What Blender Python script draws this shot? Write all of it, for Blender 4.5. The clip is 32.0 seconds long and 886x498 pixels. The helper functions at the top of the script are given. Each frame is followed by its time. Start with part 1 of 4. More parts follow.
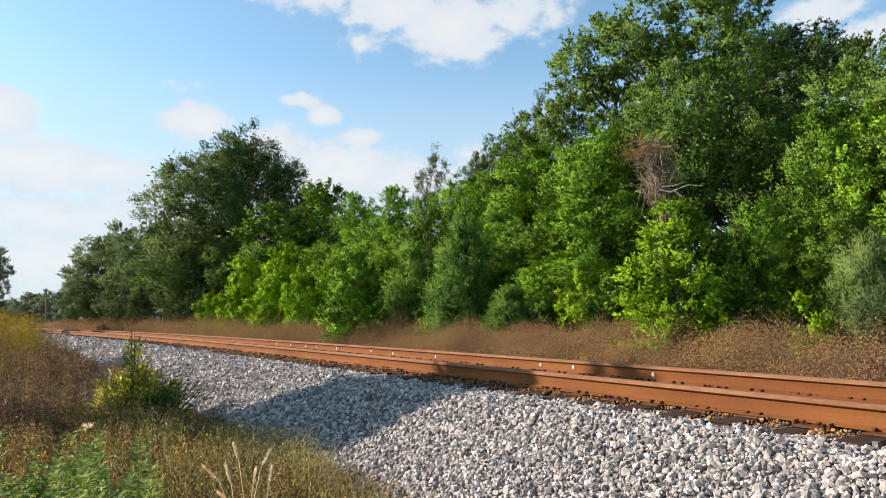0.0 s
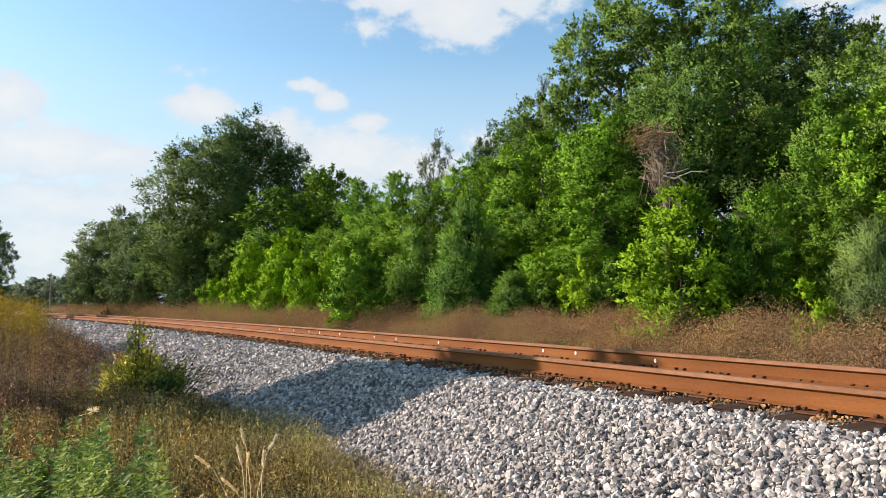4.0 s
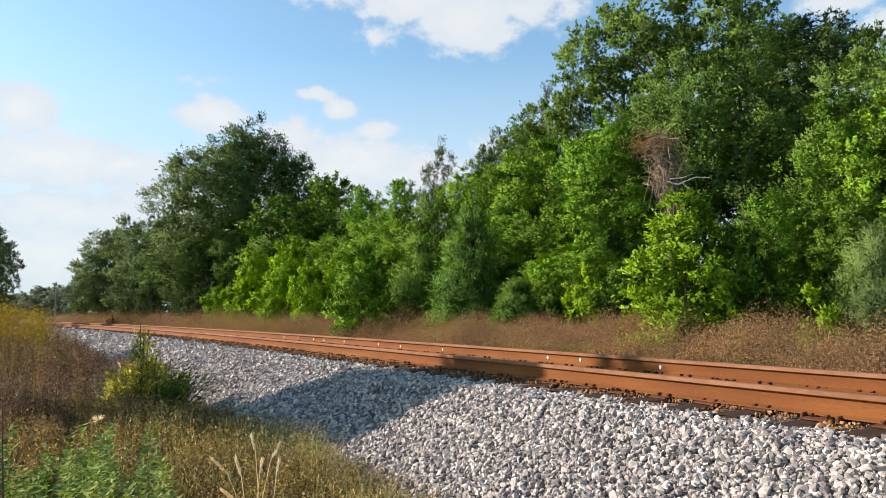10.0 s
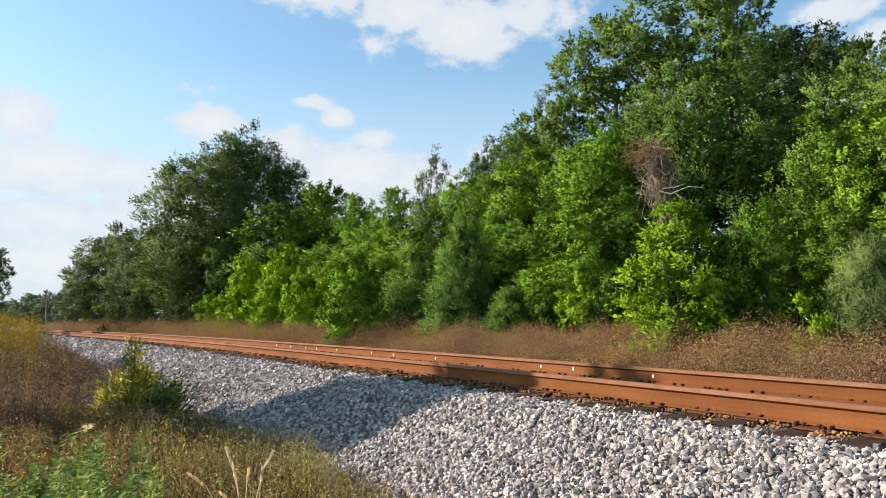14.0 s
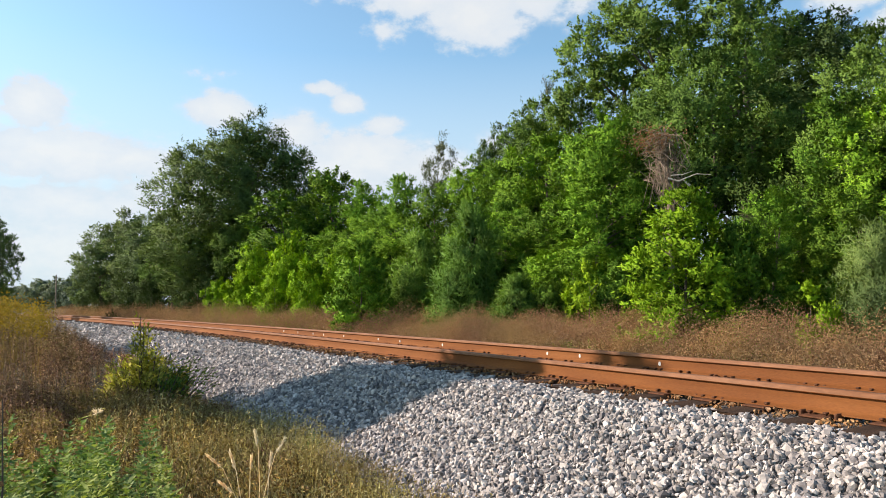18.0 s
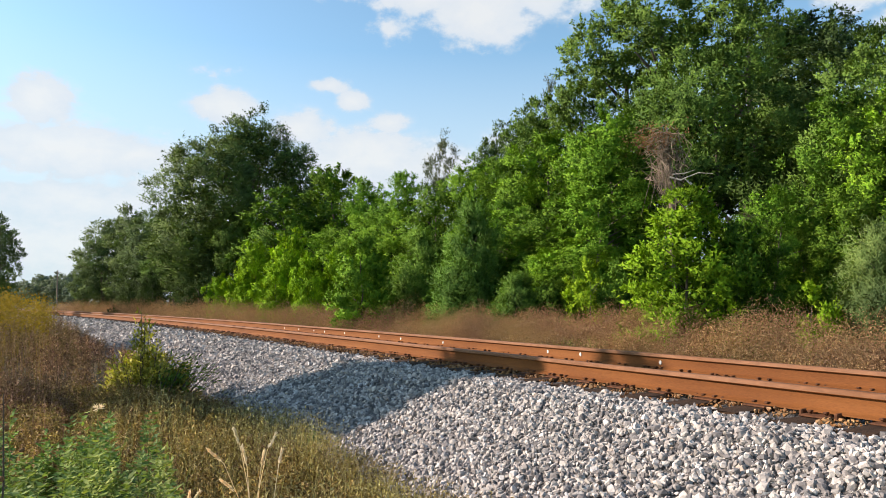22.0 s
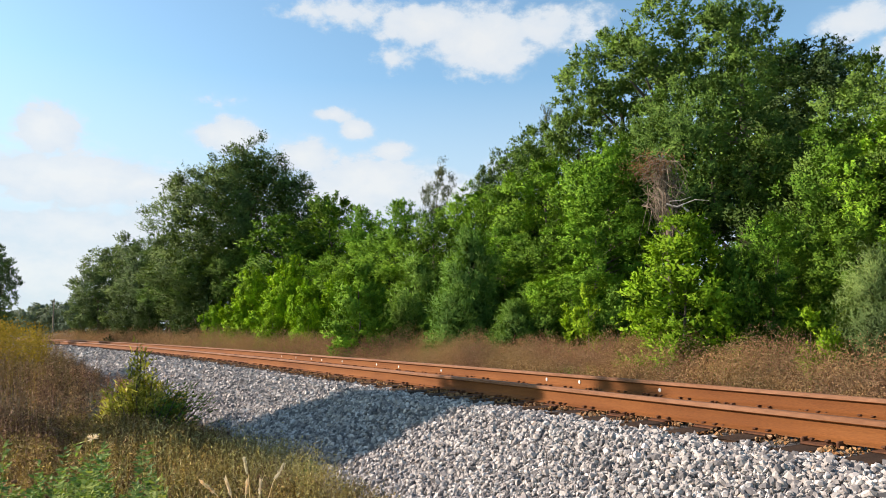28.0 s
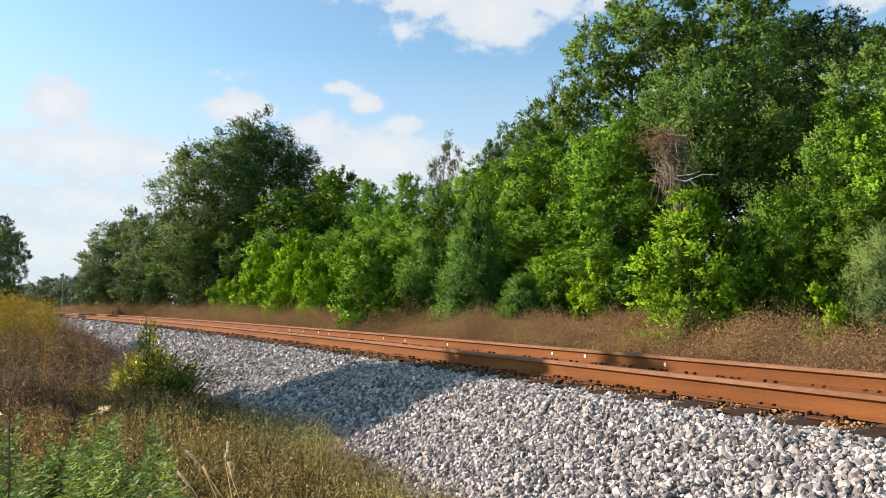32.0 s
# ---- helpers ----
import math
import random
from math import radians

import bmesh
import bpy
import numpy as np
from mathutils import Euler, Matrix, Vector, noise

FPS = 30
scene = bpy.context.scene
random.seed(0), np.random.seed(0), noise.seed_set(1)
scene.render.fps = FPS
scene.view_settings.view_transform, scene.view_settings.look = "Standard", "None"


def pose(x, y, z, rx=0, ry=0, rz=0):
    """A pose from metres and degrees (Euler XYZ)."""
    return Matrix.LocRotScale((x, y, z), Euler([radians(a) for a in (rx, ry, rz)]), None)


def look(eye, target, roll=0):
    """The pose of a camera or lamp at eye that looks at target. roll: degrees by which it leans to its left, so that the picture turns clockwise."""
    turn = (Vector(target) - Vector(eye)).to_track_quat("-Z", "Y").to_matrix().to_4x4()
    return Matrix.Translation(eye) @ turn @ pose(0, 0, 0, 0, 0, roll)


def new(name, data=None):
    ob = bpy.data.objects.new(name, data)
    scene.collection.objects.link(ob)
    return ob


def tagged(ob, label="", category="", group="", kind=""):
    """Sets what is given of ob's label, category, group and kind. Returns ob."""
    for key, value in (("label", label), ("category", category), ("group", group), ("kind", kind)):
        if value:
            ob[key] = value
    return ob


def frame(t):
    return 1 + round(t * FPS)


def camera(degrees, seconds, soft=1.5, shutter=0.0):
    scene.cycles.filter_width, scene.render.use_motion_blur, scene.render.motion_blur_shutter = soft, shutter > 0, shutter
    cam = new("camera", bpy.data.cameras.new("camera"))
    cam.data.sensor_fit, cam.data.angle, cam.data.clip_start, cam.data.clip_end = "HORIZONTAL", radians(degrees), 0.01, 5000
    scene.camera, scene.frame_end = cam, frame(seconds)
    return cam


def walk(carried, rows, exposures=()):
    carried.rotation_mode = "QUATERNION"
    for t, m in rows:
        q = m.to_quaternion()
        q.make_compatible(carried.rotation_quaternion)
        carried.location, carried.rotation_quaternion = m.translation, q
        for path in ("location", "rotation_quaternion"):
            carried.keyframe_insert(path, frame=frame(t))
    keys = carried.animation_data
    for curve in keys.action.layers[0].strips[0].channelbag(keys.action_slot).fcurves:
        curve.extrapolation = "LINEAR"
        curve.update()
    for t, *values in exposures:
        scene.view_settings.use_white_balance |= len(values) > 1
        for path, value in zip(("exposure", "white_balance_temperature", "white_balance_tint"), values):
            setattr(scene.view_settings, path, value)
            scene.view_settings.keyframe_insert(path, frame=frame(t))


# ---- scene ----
EYE = Vector((0.0, 0.0, 1.65))


def aim(yaw, pitch, roll):
    """The camera's pose: yaw from the track's far direction towards the forest, pitch upwards, roll."""
    y, p = radians(yaw), radians(pitch)
    way = Vector((-math.cos(y) * math.cos(p), math.sin(y) * math.cos(p), math.sin(p)))
    return look(EYE, EYE + way, roll)


cam = camera(65, 32.0, soft=0.65)
walk(cam, [
    (0.0, aim(30.94, 5.29, -0.94)),    (0.5, aim(30.93, 5.07, -1.06)),    (1.0, aim(31.32, 4.43, -1.02)),
    (1.5, aim(31.07, 5.09, -1.00)),    (2.0, aim(30.68, 5.22, -0.91)),    (2.5, aim(30.99, 4.12, -0.65)),
    (3.0, aim(30.84, 4.02, -0.74)),    (3.5, aim(30.69, 4.00, -0.83)),    (5.5, aim(30.65, 4.82, -0.45)),
    (6.0, aim(30.64, 3.90, -0.55)),    (6.5, aim(30.19, 3.77, -0.71)),    (7.0, aim(30.63, 3.27, -0.69)),
    (7.5, aim(30.63, 4.22, -0.81)),    (8.0, aim(30.05, 4.65, -0.81)),    (8.5, aim(30.57, 5.65, -0.65)),
    (9.0, aim(31.28, 4.62, -0.31)),    (9.5, aim(30.50, 4.84, -0.61)),    (10.0, aim(30.35, 4.73, -1.02)),
    (10.5, aim(31.40, 5.38, -0.60)),    (11.0, aim(31.11, 5.81, -0.73)),    (11.5, aim(31.17, 5.45, -0.57)),
    (12.0, aim(30.84, 5.83, -0.61)),    (12.5, aim(30.47, 5.52, -0.45)),    (13.0, aim(30.86, 5.62, -0.59)),
    (13.5, aim(31.09, 5.67, -0.78)),    (14.0, aim(30.91, 5.42, -0.88)),    (14.5, aim(30.56, 4.24, -0.81)),
    (16.5, aim(30.80, 5.26, -0.79)),    (17.0, aim(30.47, 4.39, -0.32)),    (17.5, aim(30.69, 4.50, -0.72)),
    (18.0, aim(30.33, 4.34, -0.68)),    (18.5, aim(30.70, 4.31, -0.68)),    (19.0, aim(30.87, 5.64, -0.64)),
    (19.5, aim(31.07, 5.85, -0.68)),    (20.0, aim(30.22, 5.29, -0.84)),    (20.5, aim(30.56, 5.07, -0.98)),
    (21.0, aim(30.23, 5.23, -0.59)),    (21.5, aim(30.44, 4.62, 0.11)),    (22.0, aim(30.23, 4.15, -0.37)),
    (22.5, aim(31.56, 3.90, -0.54)),    (23.0, aim(30.73, 3.93, -0.44)),    (23.5, aim(29.65, 4.18, -0.56)),
    (24.0, aim(30.45, 5.02, -0.81)),    (24.5, aim(31.14, 4.16, -0.92)),    (25.0, aim(31.62, 4.14, -0.33)),
    (25.5, aim(32.24, 5.27, -0.03)),    (27.5, aim(30.62, 6.18, -0.40)),    (28.0, aim(30.43, 6.40, -0.54)),
    (28.5, aim(30.30, 6.91, -0.43)),    (29.0, aim(30.18, 6.53, -0.33)),    (29.5, aim(29.17, 5.84, -0.25)),
    (30.0, aim(29.30, 5.45, -0.45)),    (30.5, aim(29.00, 5.11, -0.34)),    (31.0, aim(29.45, 4.61, -0.35)),
    (31.5, aim(29.29, 4.67, -0.07)),    (32.0, aim(29.88, 4.31, -0.41)),
])

# ---- world, sun, exposure ----
SUN_EL = 28.0
SUN_TRAVEL = Vector((0.62, 0.785, 0)).normalized()      # the way the light goes over the ground
TO_SUN = (-SUN_TRAVEL * math.cos(radians(SUN_EL)) + Vector((0, 0, math.sin(radians(SUN_EL)))))
world = bpy.data.worlds.new("sky")
scene.world = world
world.use_nodes = True
wn = world.node_tree.nodes
sky = wn.new("ShaderNodeTexSky")
sky.sky_type = "NISHITA"
sky.sun_disc = False
sky.sun_elevation = radians(SUN_EL)
sky.sun_rotation = math.atan2(TO_SUN.x, TO_SUN.y)
sky.air_density, sky.dust_density, sky.ozone_density = 1.0, 0.6, 0.6
wn["Background"].inputs["Strength"].default_value = 0.115
tint = wn.new("ShaderNodeMix")
tint.data_type, tint.blend_type = "RGBA", "MULTIPLY"
tint.inputs["Factor"].default_value = 1.0
tint.inputs["B"].default_value = (0.84, 1.0, 1.0, 1)
world.node_tree.links.new(sky.outputs[0], tint.inputs["A"])
world.node_tree.links.new(tint.outputs["Result"], wn["Background"].inputs["Color"])
sun = new("sun", bpy.data.lights.new("sun", "SUN"))
sun.data.energy, sun.data.angle, sun.data.color = 5.0, radians(0.53), (1.0, 0.836, 0.71)
sun.matrix_world = look(TO_SUN * 50, (0, 0, 0))
scene.view_settings.exposure = 0.95


# ---- materials ----
def shader(name):
    m = bpy.data.materials.new(name)
    m.use_nodes = True
    nt = m.node_tree
    return m, nt, nt.nodes["Principled BSDF"]


def link(nt, a, b):
    nt.links.new(a, b)


def ramp(nt, fac, stops):
    r = nt.nodes.new("ShaderNodeValToRGB")
    r.color_ramp.elements[0].position, r.color_ramp.elements[0].color = stops[0][0], (*stops[0][1], 1)
    r.color_ramp.elements[1].position, r.color_ramp.elements[1].color = stops[-1][0], (*stops[-1][1], 1)
    for p, c in stops[1:-1]:
        r.color_ramp.elements.new(p).color = (*c, 1)
    link(nt, fac, r.inputs[0])
    return r.outputs[0]


def noise_tex(nt, scale, detail=4, rough=0.55, stretch=None):
    geo = nt.nodes.new("ShaderNodeNewGeometry")
    n = nt.nodes.new("ShaderNodeTexNoise")
    n.inputs["Scale"].default_value, n.inputs["Detail"].default_value, n.inputs["Roughness"].default_value = scale, detail, rough
    out = geo.outputs["Position"]
    if stretch:
        mp = nt.nodes.new("ShaderNodeMapping")
        mp.inputs["Scale"].default_value = stretch
        link(nt, out, mp.inputs[0])
        out = mp.outputs[0]
    link(nt, out, n.inputs["Vector"])
    return n.outputs["Fac"]


def mixed(nt, kind, fac, a, b):
    m = nt.nodes.new("ShaderNodeMix")
    m.data_type, m.blend_type = "RGBA", kind
    for socket, value in ((m.inputs["Factor"], fac), (m.inputs["A"], a), (m.inputs["B"], b)):
        if isinstance(value, (int, float)):
            socket.default_value = value
        elif isinstance(value, tuple):
            socket.default_value = (*value, 1)
        else:
            link(nt, value, socket)
    return m.outputs["Result"]


def bump(nt, p, height, strength, distance):
    b = nt.nodes.new("ShaderNodeBump")
    b.inputs["Strength"].default_value, b.inputs["Distance"].default_value = strength, distance
    link(nt, height, b.inputs["Height"])
    link(nt, b.outputs[0], p.inputs["Normal"])


def island(nt):
    return nt.nodes.new("ShaderNodeNewGeometry").outputs["Random Per Island"]


def leaf_material(name, stops, through_light=0.35, rough=0.65, patch=0.5, patch_scale=0.9, glow=(1.0, 1.08, 0.45), spread=0.8, other=None):
    """Leaves: a colour for each leaf, larger patches of lighter and darker growth, light through the blade."""
    m, nt, p = shader(name)
    mid = np.mean([s[1] for s in stops], 0)
    c = ramp(nt, island(nt), [(s[0], tuple(float(v) for v in mid + (np.array(s[1]) - mid) * spread)) for s in stops])
    if other:
        c = mixed(nt, "MIX", ramp(nt, noise_tex(nt, 0.55, 3), [(0.46, (0, 0, 0)), (0.64, (0.6, 0.6, 0.6))]), c, other)
    big = ramp(nt, noise_tex(nt, patch_scale, 3), [(0.3, (1 - patch, 1 - patch, 1 - patch * 0.8)), (0.7, (1.15, 1.1, 0.9))])
    c = mixed(nt, "MULTIPLY", 1.0, c, big)
    oi = nt.nodes.new("ShaderNodeObjectInfo")
    tree_tone = ramp(nt, oi.outputs["Random"], [(0.0, (0.78, 0.86, 0.85)), (1.0, (1.15, 1.08, 0.9))])
    c = mixed(nt, "MULTIPLY", 0.8, c, tree_tone)
    link(nt, c, p.inputs["Base Color"])
    p.inputs["Roughness"].default_value = rough
    p.inputs["Specular IOR Level"].default_value = 0.06
    tr = nt.nodes.new("ShaderNodeBsdfTranslucent")
    link(nt, mixed(nt, "MULTIPLY", 1.0, c, glow), tr.inputs[0])
    mx = nt.nodes.new("ShaderNodeMixShader")
    mx.inputs[0].default_value = through_light
    link(nt, p.outputs[0], mx.inputs[1])
    link(nt, tr.outputs[0], mx.inputs[2])
    link(nt, mx.outputs[0], nt.nodes["Material Output"].inputs[0])
    return m


def plain_material(name, stops, scale, rough=0.8, metal=0.0, relief=0.3, depth=0.01, fine=None, stretch=None):
    m, nt, p = shader(name)
    n1 = noise_tex(nt, scale, 6, 0.6, stretch)
    c = ramp(nt, n1, stops)
    n2 = noise_tex(nt, fine or scale * 9, 3, 0.6, stretch)
    c = mixed(nt, "MULTIPLY", 0.6, c, ramp(nt, n2, [(0.3, (0.6, 0.6, 0.6)), (0.7, (1.2, 1.2, 1.2))]))
    link(nt, c, p.inputs["Base Color"])
    p.inputs["Roughness"].default_value, p.inputs["Metallic"].default_value = rough, metal
    p.inputs["Specular IOR Level"].default_value = 0.2
    bump(nt, p, n2, relief, depth)
    return m


def stone_material():
    m, nt, p = shader("crushed_granite")
    c = ramp(nt, island(nt), [(0.0, (0.09, 0.085, 0.087)), (0.2, (0.18, 0.163, 0.158)), (0.5, (0.335, 0.30, 0.272)), (0.8, (0.475, 0.43, 0.388)),
                              (0.95, (0.58, 0.535, 0.50)), (0.985, (0.46, 0.40, 0.36)), (1.0, (0.35, 0.25, 0.18))])
    n = noise_tex(nt, 60, 3)
    c = mixed(nt, "MULTIPLY", 0.55, c, ramp(nt, n, [(0.3, (0.55, 0.55, 0.56)), (0.7, (1.2, 1.19, 1.17))]))
    link(nt, c, p.inputs["Base Color"])
    p.inputs["Roughness"].default_value = 0.85
    bump(nt, p, n, 0.3, 0.004)
    return m


BRIGHT = leaf_material("bright_green_leaves", [(0, (0.122, 0.244, 0.0121)), (0.5, (0.194, 0.350, 0.0182)), (1, (0.289, 0.438, 0.0303))], 0.2, patch=0.3)
VIVID = leaf_material("vivid_green_leaves", [(0, (0.109, 0.239, 0.0083)), (0.5, (0.182, 0.364, 0.0118)), (1, (0.307, 0.492, 0.0193))], 0.2, patch=0.3)
FEATHER = leaf_material("feathery_green_sprays", [(0, (0.081, 0.177, 0.0319)), (0.6, (0.130, 0.258, 0.0496)), (1, (0.217, 0.354, 0.0777))], 0.28)
MID = leaf_material("mid_green_leaves", [(0, (0.069, 0.158, 0.0180)), (0.5, (0.117, 0.239, 0.0239)), (1, (0.204, 0.335, 0.0421))], 0.12)
FRESH = leaf_material("fresh_green_leaves", [(0, (0.085, 0.198, 0.0198)), (0.5, (0.142, 0.306, 0.0274)), (1, (0.257, 0.440, 0.0457))], 0.16, patch=0.4)
OLIVE = leaf_material("olive_oak_leaves", [(0, (0.078, 0.148, 0.0326)), (0.5, (0.128, 0.233, 0.0441)), (1, (0.211, 0.325, 0.0735))], 0.16)
DARK = leaf_material("dark_green_leaves", [(0, (0.059, 0.111, 0.0360)), (0.6, (0.096, 0.163, 0.0515)), (1, (0.149, 0.220, 0.0773))], 0.15, spread=0.5)
# filler leaves: green darkened to stand for the shade between the trees
SHADE_GREEN = leaf_material("shade_dark_leaves", [(0, (0.032, 0.06, 0.014)), (1, (0.06, 0.105, 0.026))], 0.1)
BLUISH = leaf_material("blue_green_cedar_sprays", [(0, (0.082, 0.148, 0.051)), (0.6, (0.139, 0.221, 0.0816)), (1, (0.205, 0.287, 0.122))], 0.25)
GREYISH = leaf_material("grey_green_leaves", [(0, (0.078, 0.0975, 0.065)), (1, (0.182, 0.208, 0.13))], 0.25)
# far trees: the haze of the air is mixed into these paler leaf colours
HAZY = leaf_material("distant_haze_leaves", [(0, (0.130, 0.187, 0.1500)), (1, (0.230, 0.288, 0.2400))], 0.2, spread=0.3)
FAR_HAZE = leaf_material("haze_pale_leaves", [(0, (0.092, 0.148, 0.0611)), (1, (0.172, 0.248, 0.1021))], 0.2, spread=0.4)
WEED_BROWN = leaf_material("dry_brown_weeds", [(0, (0.089, 0.048, 0.0405)), (0.45, (0.279, 0.157, 0.1216)), (0.8, (0.541, 0.347, 0.2705)), (1, (0.756, 0.536, 0.4459))], 0.35, 0.7, 0.5, 1.6, glow=(1.0, 0.9, 0.7), spread=1.0, other=(0.288, 0.270, 0.0948))
WEED_RED = leaf_material("dry_reddish_brush", [(0, (0.13, 0.066, 0.044)), (0.4, (0.31, 0.18, 0.118)), (0.8, (0.49, 0.315, 0.205)), (1, (0.52, 0.38, 0.21))], 0.35, 0.7, 0.5, 1.3, glow=(1.0, 0.86, 0.68), spread=0.9, other=(0.38, 0.30, 0.15))
WEED_OLIVE = leaf_material("olive_grass", [(0, (0.126, 0.102, 0.0528)), (0.5, (0.352, 0.312, 0.1405)), (1, (0.678, 0.622, 0.3694))], 0.35, 0.6, 0.5, 1.8, glow=(1.0, 1.0, 0.6), spread=1.0, other=(0.277, 0.168, 0.1159))
WEED_GREEN = leaf_material("green_weed_leaves", [(0, (0.108, 0.202, 0.0734)), (0.6, (0.194, 0.315, 0.1040)), (1, (0.355, 0.450, 0.1836))], 0.3, 0.5, 0.4, 2.0, spread=1.0, other=(0.311, 0.337, 0.1102))
WEED_MIX = leaf_material("olive_brown_weeds", [(0, (0.106, 0.070, 0.0401)), (0.4, (0.308, 0.210, 0.1003)), (0.75, (0.47, 0.365, 0.16)), (1, (0.62, 0.49, 0.28))], 0.25, 0.6, 0.5, 1.7, glow=(1.0, 0.95, 0.5), spread=1.0, other=(0.288, 0.323, 0.1114))
SHRUB_OLIVE = leaf_material("olive_shrub_leaves", [(0, (0.201, 0.205, 0.0366)), (0.5, (0.385, 0.365, 0.0660)), (1, (0.668, 0.614, 0.1463))], 0.3, 0.6, 0.3, 2.0, spread=1.0)
GOLD = leaf_material("yellow_flower_heads", [(0, (0.196, 0.144, 0.0317)), (1, (0.329, 0.235, 0.0528))], 0.3, 0.7, 0.2, 2.0)
SEED = leaf_material("pale_seed_heads", [(0, (0.680, 0.606, 0.5152)), (1, (0.983, 0.925, 0.8464))], 0.6, 0.8, 0.1, 2.0, glow=(1.0, 0.88, 0.7), spread=1.0)
BARK = plain_material("grey_brown_bark", [(0.3, (0.07, 0.055, 0.042)), (0.7, (0.17, 0.14, 0.11))], 6, 0.9, stretch=(1, 1, 0.25), relief=0.8, depth=0.03)
BLEACHED = plain_material("bleached_dead_wood", [(0.3, (0.36, 0.32, 0.27)), (0.7, (0.58, 0.53, 0.46))], 12, 0.85)
DEADVINE = plain_material("dead_grey_vine", [(0.3, (0.13, 0.095, 0.07)), (0.7, (0.34, 0.27, 0.2))], 10, 0.9)
RUSTLEAF = leaf_material("withered_rusty_leaves", [(0, (0.15, 0.085, 0.05)), (1, (0.28, 0.17, 0.105))], 0.3, 0.8, 0.2, glow=(1.0, 0.88, 0.7), spread=1.0)
STONE = stone_material()
BED = plain_material("ballast_fines", [(0.3, (0.11, 0.10, 0.095)), (0.7, (0.27, 0.25, 0.235))], 22, 0.95, relief=1.0, depth=0.03)
SOIL = plain_material("weedy_soil", [(0.3, (0.05, 0.042, 0.025)), (0.55, (0.10, 0.082, 0.042)), (0.75, (0.11, 0.12, 0.045))], 0.7, 0.95, relief=0.8, depth=0.05, fine=14)
RUST = plain_material("rusted_steel", [(0.25, (0.118, 0.039, 0.010)), (0.5, (0.172, 0.061, 0.015)), (0.75, (0.222, 0.085, 0.023))], 1.6, 0.75, 0.1, 0.25, 0.002, fine=70, stretch=(0.4, 1, 3))
RUST_DARK = plain_material("dark_rusted_steel", [(0.3, (0.06, 0.026, 0.014)), (0.7, (0.15, 0.06, 0.026))], 30, 0.8, 0.1, 0.4, 0.003)
RAIL_TOP = plain_material("worn_rail_top", [(0.3, (0.17, 0.074, 0.034)), (0.7, (0.24, 0.12, 0.066))], 3, 0.55, 0.2, 0.1, 0.001, stretch=(0.3, 4, 1))
TIE = plain_material("creosoted_timber", [(0.3, (0.020, 0.011, 0.006)), (0.7, (0.058, 0.032, 0.018))], 14, 0.95, relief=0.7, depth=0.01, stretch=(1, 0.15, 1))
RUSTY_STONE = leaf_material("rust_stained_stones", [(0, (0.14, 0.062, 0.028)), (0.5, (0.28, 0.138, 0.068)), (1, (0.44, 0.265, 0.16))], 0.0, 0.9, 0.2, 3, spread=1.0)
WHITE = plain_material("chalky_white_paint", [(0.3, (0.6, 0.58, 0.54)), (0.7, (0.8, 0.78, 0.74))], 40, 0.7)


# ---- mesh helpers ----
def part(name, data, material, parent, label=""):
    """One mesh object under a thing or a part."""
    if isinstance(data, bmesh.types.BMesh):
        me = bpy.data.meshes.new(name)
        data.to_mesh(me)
        data.free()
        data = me
    if material and not data.materials:
        data.materials.append(material)
    ob = new(name, data)
    ob.parent = parent
    return tagged(ob, label)


def mesh_from(name, verts, quads, material=None, smooth=False):
    """A mesh from arrays: vertices (n, 3) and faces (m, k) of one kind."""
    me = bpy.data.meshes.new(name)
    verts, quads = np.asarray(verts, float), np.asarray(quads, int)
    k = quads.shape[1]
    me.vertices.add(len(verts))
    me.vertices.foreach_set("co", verts.ravel())
    me.loops.add(quads.size)
    me.loops.foreach_set("vertex_index", quads.ravel())
    me.polygons.add(len(quads))
    me.polygons.foreach_set("loop_start", np.arange(0, quads.size, k))
    me.polygons.foreach_set("use_smooth", np.full(len(quads), smooth))
    me.update(calc_edges=True)
    if material:
        me.materials.append(material)
    return me


def soften(me, normals):
    """Lets leaves take the light as the rounded clump that they sit on."""
    me.normals_split_custom_set_from_vertices(normals)


def unit(a):
    return a / np.maximum(np.linalg.norm(a, axis=-1, keepdims=True), 1e-9)


def leaves(rng, pos, normal, length, width, along=None, fold=0.18):
    """Folded diamond blades at pos, facing normal; along: the way the blade points."""
    n = len(pos)
    normal = unit(normal)
    a = unit(np.cross(normal, rng.normal(size=(n, 3)))) if along is None else unit(along)
    b = unit(np.cross(normal, a))
    ln = (length * rng.uniform(0.65, 1.25, n))[:, None]
    wd = (width * rng.uniform(0.7, 1.2, n))[:, None]
    v = np.stack([pos - a * ln / 2, pos + b * wd / 2 - normal * wd * fold, pos + a * ln / 2, pos - b * wd / 2 - normal * wd * fold], 1)
    return v.reshape(-1, 3), np.arange(n * 4).reshape(-1, 4)[:, ::-1]


def spikes(rng, pos, normal, length, width, along):
    """Pointed three-cornered leaves at pos that point along, facing normal."""
    n = len(pos)
    a = unit(along)
    b = unit(np.cross(normal, a))
    ln = (length * rng.uniform(0.65, 1.25, n))[:, None]
    wd = (width * rng.uniform(0.7, 1.2, n))[:, None]
    v = np.stack([pos + b * wd / 2, pos - b * wd / 2, pos + a * ln], 1)
    return v.reshape(-1, 3), np.arange(n * 3).reshape(-1, 3)


